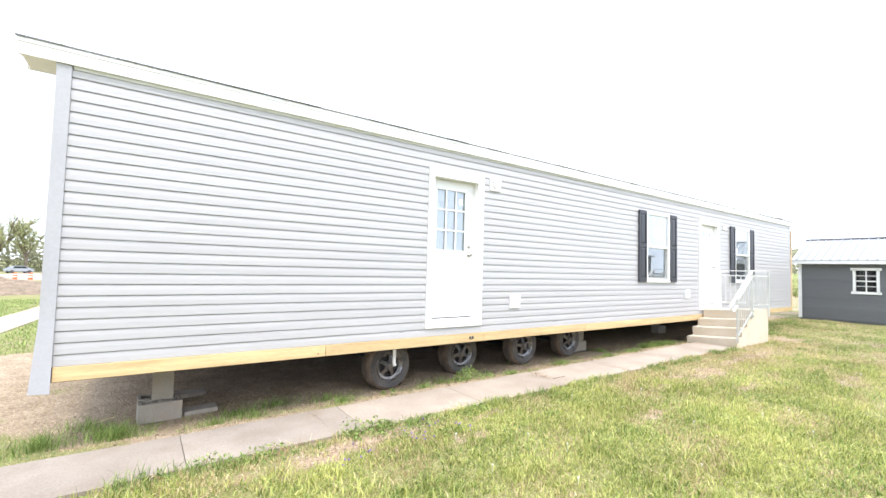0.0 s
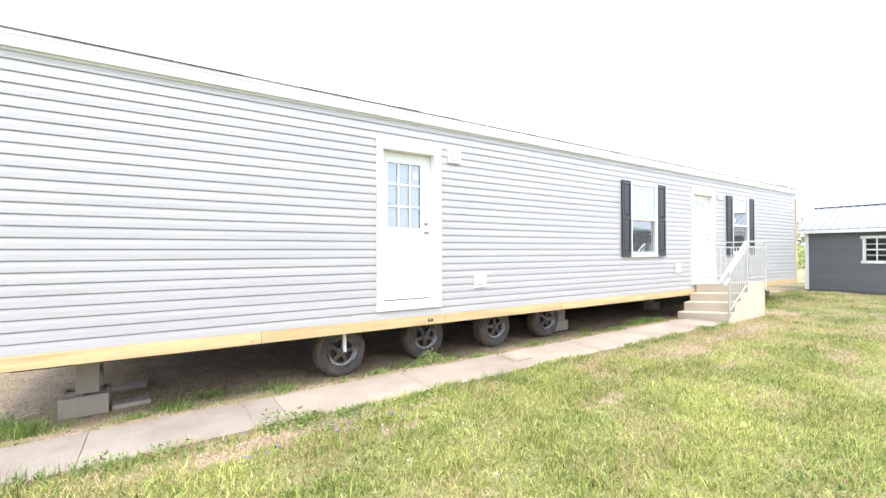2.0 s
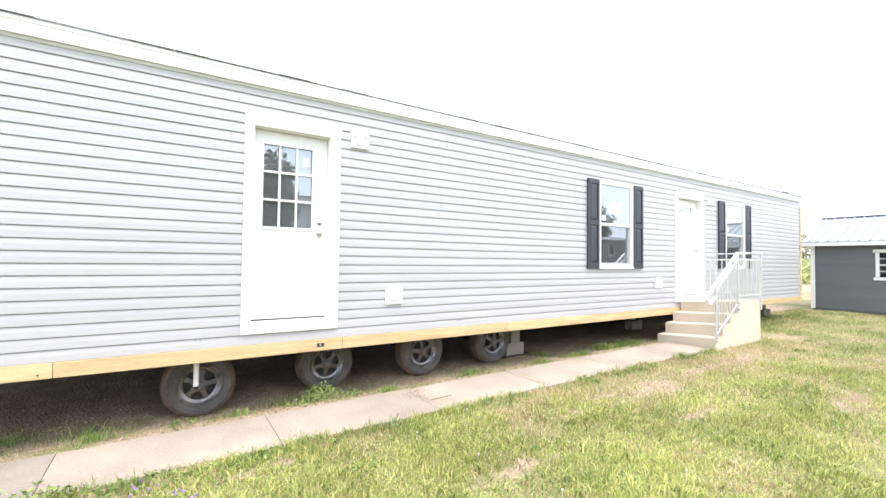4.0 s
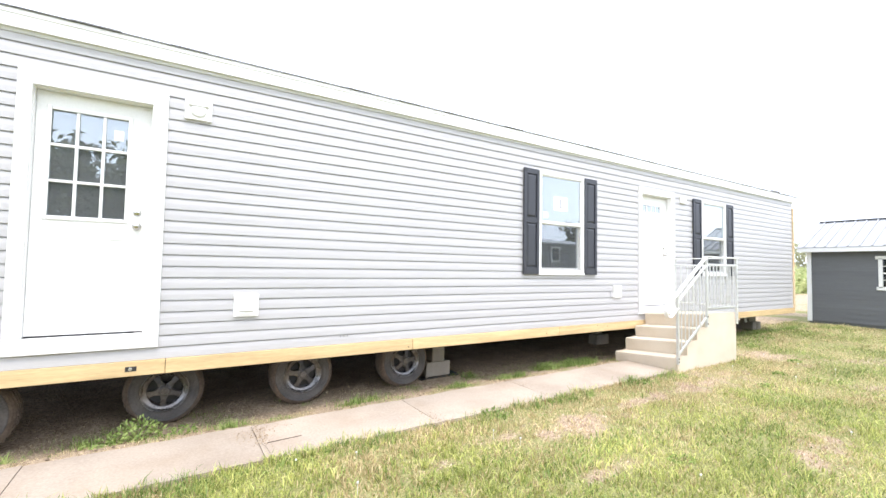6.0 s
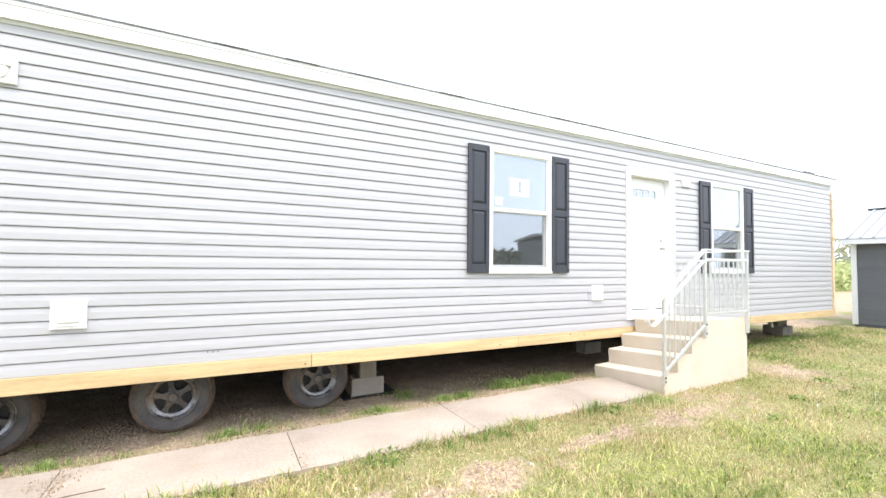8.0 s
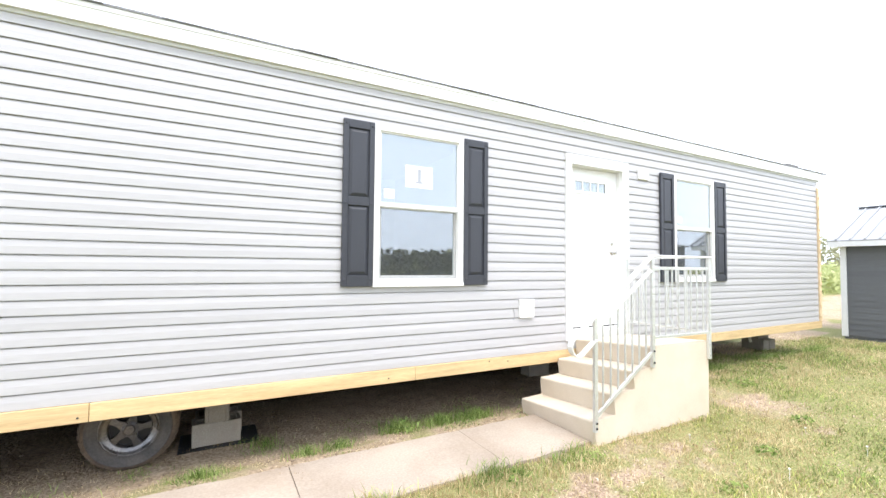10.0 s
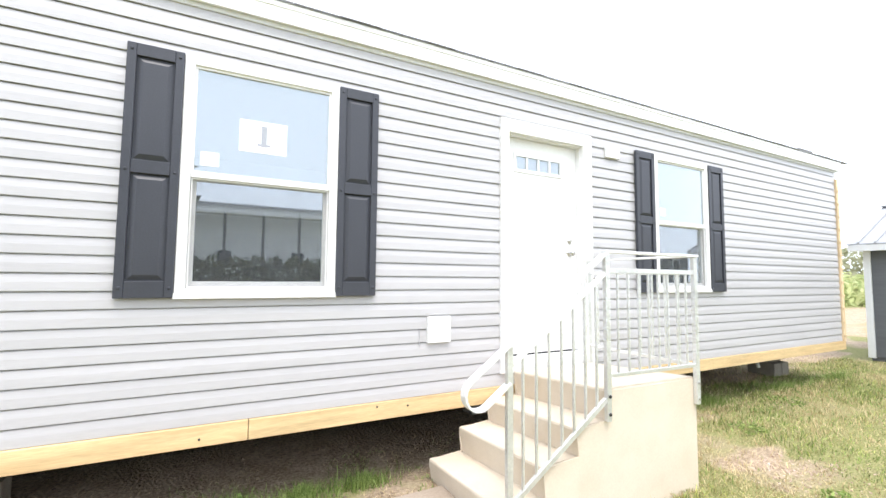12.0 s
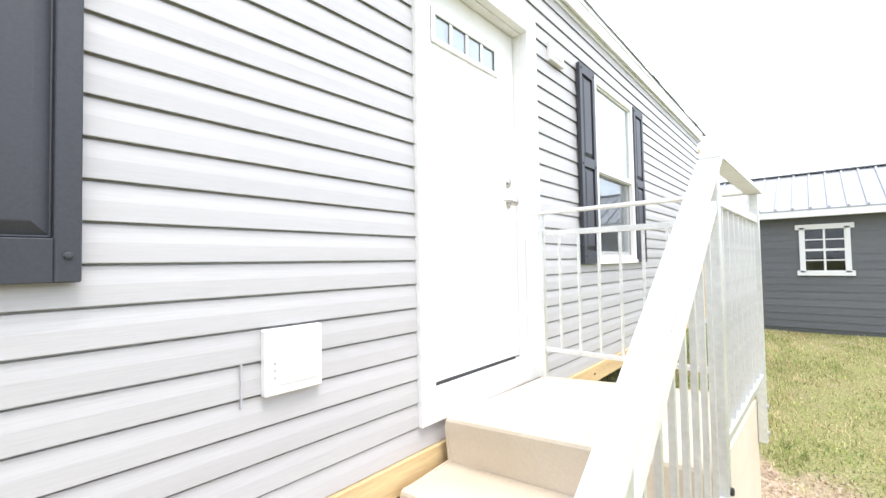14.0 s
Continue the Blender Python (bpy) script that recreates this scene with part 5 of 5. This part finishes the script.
# sparse growth on the bare strip and beside the far corner
sx1, sy1 = scatter(-0.4, 17.8, 5.0, 6.35, 1900, lambda x, y: smooth(0.15, 1.0, waves(x, y, 0.9, 3) + 0.7 * waves(x, y, 0.28, 1)) * smooth(6.25, 5.5, y) * smooth(4.98, 5.12, y))
sx2, sy2 = scatter(-5.0, -0.3, 4.98, 8.2, 1300, lambda x, y: np.clip(cover(x, y) - 0.1, 0, 1))
sx3, sy3 = scatter(-8.0, 0.5, 10.5, 24, 350, lambda x, y: np.where(on_path(x, y), 0.0, 0.9))
sxx, syy = np.concatenate([sx1, sx2, sx3]), np.concatenate([sy1, sy2, sy3])
blades("sparse_grass", sxx, syy, rng.uniform(0.014, 0.05, len(sxx)) * (1 + smooth(9, 11, syy)), rng.uniform(0.004, 0.006, len(sxx)) * (1 + 1.5 * smooth(9, 11, syy)), WEED, "sparse grass on bare soil", 1.7)
ex, ey = scatter(-0.4, 17.8, 4.98, 6.4, 1900, lambda x, y: (0.45 + 0.45 * np.clip(waves(x, y, 0.5, 5), -1, 1)) * smooth(6.4, 5.4, y))
ex2, ey2 = scatter(-5.0, -0.3, 4.98, 8.5, 700, lambda x, y: 0.7)
ex, ey = np.concatenate([ex, ex2]), np.concatenate([ey, ey2])
blades("straw_litter", ex, ey, rng.uniform(0.015, 0.04, len(ex)), rng.uniform(0.003, 0.005, len(ex)), BLADED, "dead straw on bare soil", 2.2)

lx, ly = scatter(-0.4, 17.0, 4.99, 6.6, 170, lambda x, y: smooth(6.6, 5.5, y))
jx, jy = [], []
for k, (jxc, jyc, jr, jn) in enumerate(((5.18, 4.62, 0.07, 110), (5.19, 4.80, 0.07, 90), (5.05, 4.72, 0.10, 50), (5.3, 4.95, 0.15, 60), (1.8, 4.9, 0.10, 60), (2.11, 4.3, 0.06, 50), (6.7, 4.35, 0.08, 70), (8.2, 4.95, 0.12, 60))):
    jx.append(jxc + rng.normal(0, jr * 0.5, jn))
    jy.append(np.clip(jyc + rng.normal(0, 0.12, jn), 4.23, 4.99))
jx, jy = np.concatenate(jx), np.concatenate(jy)
lz = np.concatenate([ground_z(lx, ly) + 0.006, 0.0125 * jx + 0.024])
lx, ly = np.concatenate([lx, jx]), np.concatenate([ly, jy])
cx2, cy2 = scatter(0.3, 15.2, 1.8, 4.3, 2600, lambda x, y: np.where(y < 4.2, np.clip(1.15 * (0.75 - cover(x, y)), 0, 1), 0))
blades("soil_crumbs", cx2, cy2, rng.uniform(0.008, 0.022, len(cx2)), rng.uniform(0.010, 0.022, len(cx2)), CLOD, "pinkish dry soil crumbs on bare lawn patches", 1.8)


def leaf_soup(name, centres, sizes, mat, label, category, seed, parent=None, kind="stuff"):
    """Many small folded leaves at the centres."""
    r = np.random.default_rng(seed)
    n = len(centres)
    c = np.asarray(centres, float)
    a = r.normal(0, 1, (n, 3))
    a /= np.linalg.norm(a, axis=1)[:, None]
    b = np.cross(a, r.normal(0, 1, (n, 3)))
    b /= np.linalg.norm(b, axis=1)[:, None]
    s = np.asarray(sizes)[:, None]
    nn = np.cross(a, b)
    V = np.stack([c - a * s, c + b * s * 0.45 + nn * s * 0.15, c + a * s, c - b * s * 0.45 + nn * s * 0.15], 1).reshape(-1, 3)
    F = [(4 * i, 4 * i + 1, 4 * i + 2, 4 * i + 3) for i in range(n)]
    return soup(name, V.tolist(), F, mat, label, category, parent, kind)


leaf_soup("leaf_litter", np.stack([lx, ly, lz], 1), rng.uniform(0.004, 0.010, len(lx)), LITTER, "brown crumbled leaf litter on soil and concrete", "litter", 31)


# broad-leaved weeds
def weed(x, y, w, h, n, seed):
    r = np.random.default_rng(seed)
    th, q = r.uniform(0, 6.28, n), np.sqrt(r.uniform(0, 1, n)) * w
    z = float(ground_z(x, y)) + 0.01 + r.uniform(0, 1, n) * h * (1 - 0.6 * q / w)
    c = np.stack([x + np.cos(th) * q, y + np.sin(th) * q * 0.7, z], 1)
    ob = leaf_soup("weed", c, r.uniform(0.010, 0.026, n), WEED, "leafy green weed growing beside the walk", "weed", seed)
    if h < 0.15:
        return
    bm = bmesh.new()
    for k in range(9):
        e = c[r.integers(n)]
        tube(bm, [(x, y, float(ground_z(x, y)) - 0.01), ((x + e[0]) / 2 + 0.02, (y + e[1]) / 2, e[2] * 0.6), tuple(e)], [0.004, 0.003, 0.0015], 5)
    part("stem", bm, WEED, ob)


for i, (x, y, w, h, n) in enumerate(((4.28, 5.34, 0.22, 0.24, 420), (4.62, 5.30, 0.14, 0.10, 110), (4.05, 5.28, 0.16, 0.07, 90), (2.95, 5.35, 0.12, 0.07, 60),
                                     (2.30, 3.98, 0.30, 0.10, 200), (2.7, 4.05, 0.24, 0.09, 140), (2.0, 4.08, 0.2, 0.07, 90), (1.15, 4.12, 0.24, 0.10, 120), (0.75, 4.16, 0.16, 0.12, 70),
                                     (0.3, 4.1, 0.2, 0.08, 80), (1.92, 4.15, 0.14, 0.22, 90), (2.16, 4.12, 0.16, 0.17, 100), (2.75, 3.7, 0.2, 0.07, 110), (3.1, 4.0, 0.24, 0.10, 140), (3.5, 4.08, 0.2, 0.08, 100), (1.6, 2.75, 0.16, 0.05, 90), (9.35, 5.36, 0.14, 0.16, 120), (7.3, 4.12, 0.2, 0.05, 90), (9.6, 4.05, 0.18, 0.05, 90),
                                     (10.4, 4.0, 0.14, 0.04, 60), (10.9, 3.2, 0.12, 0.03, 70), (13.8, 4.6, 0.2, 0.08, 110), (15.2, 4.9, 0.24, 0.10, 130), (4.0, 3.5, 0.14, 0.03, 70),
                                     (7.9, 2.6, 0.12, 0.03, 60), (12.9, 3.6, 0.14, 0.05, 80), (11.8, 3.4, 0.12, 0.03, 60))):
    weed(x, y, w, h, n, 40 + i)
# dandelion heads and small flowers in the grass
hx, hy = scatter(0.4, 14, 1.2, 4.1, 0.75, lambda x, y: (y > 0.4 + 0.16 * x) * 0.9)
bm = bmesh.new()
for x, y in zip(hx, hy):
    z = float(ground_z(x, y)) + 0.07 + 0.03 * math.sin(x * 40)
    bmesh.ops.create_icosphere(bm, subdivisions=1, radius=0.009, matrix=Matrix.Translation((x, y, z)))
    tube(bm, [(x, y, z - 0.085), (x, y, z)], 0.0015, 3)
tagged(part("dandelion_heads", bm, PUFF), "white dandelion seed heads in the lawn", "dandelions", "", "stuff")
fx, fy = scatter(1.5, 3.0, 3.55, 4.1, 160, lambda x, y: np.clip(waves(x, y, 0.5, 3), 0, 1))
bm = bmesh.new()
for x, y in zip(fx, fy):
    z = float(ground_z(x, y)) + rng.uniform(0.02, 0.06)
    bmesh.ops.create_icosphere(bm, subdivisions=1, radius=0.010, matrix=Matrix.Translation((x, y, z)))
tagged(part("violet_flowers", bm, FLOWER), "tiny violet flowers among dry grass", "flowers", "", "stuff")
# pebbles and litter under and beside the home
px, py = scatter(-0.5, 12, 5.0, 6.8, 22, lambda x, y: 0.8)
bm = bmesh.new()
for x, y in zip(px, py):
    r = rng.uniform(0.006, 0.02)
    bmesh.ops.create_icosphere(bm, subdivisions=1, radius=r, matrix=pose(x, y, float(ground_z(x, y)) + r * 0.2, 0, 0, x * 90) @ Matrix.Diagonal((1, 0.7, 0.5, 1)))
tagged(part("pebbles", bm, GRAVEL), "pale pebbles on the bare soil", "pebbles", "", "stuff")
ob = part("wood_stick", bx(-0.13, 0.13, -0.012, 0.012, 0, 0.012, bevel=0.003), PINEV)
tagged(ob, "thin pale offcut of wood lying on soil", "offcut")
ob.matrix_world = pose(-0.05, 6.2, float(ground_z(-0.05, 6.2)), 0, 0, 35)
ob = part("dark_stick", bx(-0.14, 0.14, -0.003, 0.003, 0, 0.004), BARK)
tagged(ob, "thin dark twig lying on the concrete walk", "twig")
ob.matrix_world = pose(5.35, 4.52, 0.0125 * 5.35 + 0.019, 0, -0.7, 3)


# ---- trees, far woods ----
def tree(x, y, h, spread, seed, label, leaves=1500, size=0.16, mat=None, z=None):
    r = random.Random(seed)
    z = float(ground_z(x, y)) - 0.1 if z is None else z
    t = thing("tree", label, "tree", "trees")
    bm = bmesh.new()
    tips = []

    def limb(p, d, length, rad, level):
        pts, q, v = [p], Vector(p), Vector(d)
        for k in range(4):
            v = (v + Vector((r.uniform(-0.22, 0.22), r.uniform(-0.22, 0.22), r.uniform(-0.02, 0.16)))).normalized()
            q = q + v * length / 4
            pts.append(q.copy())
            if level < 3 and k >= (1 if level == 0 else 0):
                for _ in range(2 if level else 3):
                    w = (v + Vector((r.uniform(-1, 1), r.uniform(-1, 1), r.uniform(-0.1, 0.6))) * 0.9 * spread).normalized()
                    limb(q, w, length * r.uniform(0.45, 0.65), rad * 0.45, level + 1)
        tube(bm, pts, [rad * (1 - 0.17 * k) for k in range(5)], 6 if level < 2 else 4)
        if level >= 2:
            tips.extend(pts[1:])
    limb(Vector((x, y, z)), Vector((0, 0, 1)), h * 0.52, h * 0.025, 0)
    part("trunk", bm, BARK, t)
    rr = np.random.default_rng(seed)
    tp = np.array([tuple(p) for p in tips])
    c = tp[rr.integers(len(tp), size=leaves)] + rr.normal(0, h * 0.022, (leaves, 3))
    leaf_soup("crown", c, rr.uniform(0.6, 1.3, leaves) * size, mat or LEAF, "", "", seed + 1, t)
    return t


for i, (x, y, h, s, n) in enumerate(((-20.5, 132, 13.0, 1.0, 3000), (-26, 133, 14.0, 1.0, 3000), (-15.5, 134, 13.0, 1.1, 3000), (-32, 136, 14, 1.0, 2500), (-9.0, 134, 12, 1.0, 2500))):
    tree(x, y, h, s, 100 + i, "thinly leaved spring tree beyond the road", n, 0.17)
for i, (x, y, h) in enumerate(((62, 12.5, 5.6), (68, 7.0, 7.4), (66, 14.5, 5.0), (75, 1.0, 6.5), (80, -8, 9))):
    tree(x, y, h, 1.0, 120 + i, "green spring tree behind the shed", 4500, 0.14)
for i, (x, y, h) in enumerate(((-2.5, -17, 8.5), (-7, -20, 9.0), (6.6, -11.5, 6.5), (4.6, -13, 6.5), (2.0, -15.5, 7.0), (46, -24, 8))):
    tree(x, y, h, 1.05, 140 + i, "leafy spring tree across the yard", 4200, 0.22, SHADED)


def woods(name, spots, low, high, size, n, seed, label, mat=None):
    r = np.random.default_rng(seed)
    (xa, ya), (xb, yb) = spots
    s = r.uniform(0, 1, n)
    x, y = xa + (xb - xa) * s + r.normal(0, 3, n), ya + (yb - ya) * s + r.normal(0, 3, n)
    top = low + (high - low) * (0.5 + 0.25 * waves(x, y, 17, 2) + 0.25 * waves(x, y, 7, 3))
    z = ground_z(x, y) + np.maximum(r.uniform(-0.1, 1, n), 0) * np.maximum(top, 0.8)
    leaf_soup(name, np.stack([x, y, z], 1), r.uniform(0.6, 1.3, n) * size, mat or LEAFD, label, "woods", seed)


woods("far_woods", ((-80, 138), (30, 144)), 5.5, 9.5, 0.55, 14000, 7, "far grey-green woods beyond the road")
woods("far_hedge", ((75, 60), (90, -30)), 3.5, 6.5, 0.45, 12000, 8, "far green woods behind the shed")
# low leaf mass added in place of a green grass hill
woods("grass_rise", ((44, 12), (60, 30)), 1.2, 1.8, 0.24, 22000, 9, "low green leaf mass standing for a grass hill", LEAF)
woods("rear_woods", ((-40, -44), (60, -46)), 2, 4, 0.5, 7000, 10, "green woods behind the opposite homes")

# ---- road works at a distance ----
def mound(x, y, rx, ry, h, seed):
    bm = bmesh.new()
    n, m = 28, 10
    rows = []
    for j in range(m + 1):
        q = j / m
        ring = []
        for k in range(n):
            a = 6.283 * k / n
            px, py = x + rx * q * math.cos(a), y + ry * q * math.sin(a)
            zz = h * (1 - q) ** 0.8 + 0.12 * h * noise.noise((px * 1.3 + seed, py * 1.3, 0)) * (1 - q) * 3
            ring.append(bm.verts.new((px, py, float(ground_z(px, py)) + zz - 0.03 * q)))
        rows.append(ring)
    for a, b in zip(rows, rows[1:]):
        for k in range(n):
            bm.faces.new((a[k], a[(k + 1) % n], b[(k + 1) % n], b[k]))
    tagged(part("gravel_heap", bm, GRAVEL, None, "", True), "heap of brown gravel and rubble beside the road", "gravel heap", "gravel heaps")


mound(-5.6, 30, 3.2, 3.5, 0.75, 1)
mound(-2.6, 33, 2.6, 3.0, 0.65, 2)
mound(-8.6, 31, 3.0, 3.0, 1.0, 3)
road = tagged(part("road", bx(-120, 60, 84, 128, -1.62, -1.475), WALKC), "pale far road with works", "road", "", "structure")
bm = bmesh.new()
vs = [(-2.43, 11.2, 0), (-1.68, 19.0, 0), (-1.1, 25.0, 0), (-2.1, 25.0, 0), (-2.7, 19.0, 0), (-3.5, 11.2, 0)]
top = [bm.verts.new((x, y, float(ground_z(x, y)) + 0.03)) for x, y, _ in vs]
low = [bm.verts.new((x, y, float(ground_z(x, y)) - 0.06)) for x, y, _ in vs]
bm.faces.new(top)
for k in range(6):
    bm.faces.new((top[k], low[k], low[(k + 1) % 6], top[(k + 1) % 6]))
tagged(part("pavement", bm, WALKC), "pale concrete path across the far lawn", "path", "", "structure")


def barrel(x, y):
    z = -1.475
    t = thing("traffic_barrel", "orange traffic barrel with white bands", "barrel", "traffic barrels")
    bm = bmesh.new()
    lathe(bm, [(0.30, 0.0), (0.30, 0.08), (0.26, 0.1), (0.24, 0.6), (0.21, 0.95), (0.10, 1.0), (0, 1.0)], 14, (x, y, z), "z")
    part("body", bm, ORANGE, t)
    for h in (0.35, 0.68):
        bm = bmesh.new()
        lathe(bm, [(0.258, h), (0.252, h + 0.13)], 14, (x, y, z), "z")
        part("band", bm, WHITE, t)


for x, y in ((-12.8, 85.5), (-9.6, 86), (-8.8, 88), (-14.5, 86)):
    barrel(x, y)


def car(x, y, z, turn):
    t = thing("parked_car", "silver car standing on the far road", "car")
    t.matrix_world = pose(x, y, z, 0, 0, turn)
    side = [(-2.1, 0.35), (-2.15, 0.75), (-1.95, 0.95), (-1.5, 1.0), (-1.05, 1.45), (0.6, 1.5), (1.35, 1.02), (2.05, 0.9), (2.2, 0.6), (2.15, 0.35)]
    bm = bmesh.new()
    extrude(bm, side, "y", -0.85, 0.85)
    bmesh.ops.bevel(bm, geom=[e for e in bm.edges if abs(e.verts[0].co.y - e.verts[1].co.y) < 1e-4], offset=0.08, segments=2, affect="EDGES")
    part("body", bm, CARPAINT, t)
    for s in (-1, 1):
        bm = bmesh.new()
        extrude(bm, [(-1.35, 1.02), (-0.98, 1.38), (0.52, 1.42), (1.12, 1.02)], "y", s * 0.855 - 0.005, s * 0.855 + 0.005)
        part("side_window", bm, CARGLASS, t)
    part("windscreen", bx(0.98, 1.0, -0.68, 0.68, 1.06, 1.36), CARGLASS, t)
    for wx in (-1.35, 1.35):
        for s in (-1, 1):
            bm = bmesh.new()
            lathe(bm, [(0.2, -0.1), (0.32, -0.1), (0.34, 0), (0.32, 0.1), (0.2, 0.1)], 18, (wx, s * 0.80, 0.34))
            part("wheel", bm, RUBBER, t)
    return t


car(-20.2, 122, -1.475, 32)
# overhead cable with its poles
for x, y in ((-40, 70), (-6, 70)):
    u = thing("utility_pole", "brown wooden utility pole beyond the lawn", "utility pole", "utility poles")
    bm = bmesh.new()
    tube(bm, [(x, y, -1.6), (x, y, 7.5)], [0.14, 0.1], 8)
    part("pole", bm, BARK, u)
    part("crossarm", bx(x - 0.9, x + 0.9, y - 0.06, y + 0.06, 6.8, 6.95), BARK, u)
bm = bmesh.new()
tube(bm, [(-40 + 34 * k / 8, 70, 6.9 - 1.2 * (1 - (k / 4 - 1) ** 2)) for k in range(9)], 0.02, 4)
tagged(part("overhead_cable", bm, WIRE), "thin dark overhead cable between poles", "cable")


# ---- homes across the yard, seen in the window glass ----
def opposite_home(xa, xb, y, depth, wall_mat, label, tall=3.3):
    t = thing("opposite_home", label, "house", "homes across the yard")
    z = float(ground_z((xa + xb) / 2, y))
    part("wall", bx(xa, xb, y - depth, y, z + 0.8, z + tall), wall_mat, t)
    part("skirting", bx(xa + 0.05, xb - 0.05, y - depth + 0.05, y - 0.05, z - 0.1, z + 0.798), BLOCKC, t)
    bm = bmesh.new()
    extrude(bm, [(y + 0.25, z + tall - 0.05), (y - depth / 2, z + tall + 0.4), (y - depth - 0.25, z + tall - 0.05), (y - depth - 0.25, z + tall + 0.1), (y - depth / 2, z + tall + 0.55), (y + 0.25, z + tall + 0.1)], "x", xa - 0.25, xb + 0.25)
    part("roof", bm, TIN, t)
    n = max(2, int((xb - xa) / 2.8))
    for k in range(n):
        c = xa + (xb - xa) * (k + 0.5) / n
        w = part("window" if k % 3 != 1 else "door", bx(c - 0.45, c + 0.45, y + 0.004, y + 0.04, z + (1.9 if k % 3 != 1 else 1.0), z + 3.1), WHITE, t)
        part("pane", bx(c - 0.38, c + 0.38, y + 0.042, y + 0.05, z + 2.0, z + 3.0), CARGLASS, w)


opposite_home(7.3, 15.6, -20.0, 9, WHITE, "white manufactured home on a raised lot across the yard", 5.7)
porch = thing("porch", "white covered porch before the opposite home", "porch", "homes across the yard")
part("roof", bx(7.1, 15.8, -19.7, -18.9, 5.2, 5.4, bevel=0.02), WHITE, porch)
part("deck", bx(7.2, 15.7, -19.9, -18.9, 0.05, 1.55), BLOCKC, porch)
for px in (7.3, 9.35, 11.4, 13.45, 15.5):
    part("post", bx(px - 0.08, px + 0.08, -19.1, -18.95, 1.552, 5.198), SHED, porch)
opposite_home(-14.0, 1.5, -30, 5, WHITE, "white manufactured home behind the trees")
opposite_home(28.0, 44.0, -14.0, 5, SHED, "grey manufactured home across the yard")

r2 = np.random.default_rng(77)
hx = np.concatenate([r2.uniform(-2.5, 7.9, 12000), r2.uniform(7.9, 26.0, 5000)])
hy = np.where(hx < 7.9, -13.5 + r2.normal(0, 0.8, 17000), -16.0 + r2.normal(0, 0.3, 17000))
htop = np.where(hx < 7.9, 5.6 - 1.5 * smooth(6.9, 7.9, hx) + 0.9 * waves(hx, hy, 2.2, 2) + 0.4 * waves(hx, hy, 0.7, 4), 2.35 + 0.2 * waves(hx, hy, 0.8, 2))
leaf_soup("opposite_hedge", np.stack([hx, hy, ground_z(hx, hy) + np.sqrt(r2.uniform(0, 1, 17000)) * htop], 1), r2.uniform(0.10, 0.24, 17000), SHADED, "grey-green hedge and trees across the yard", "hedge", 78)
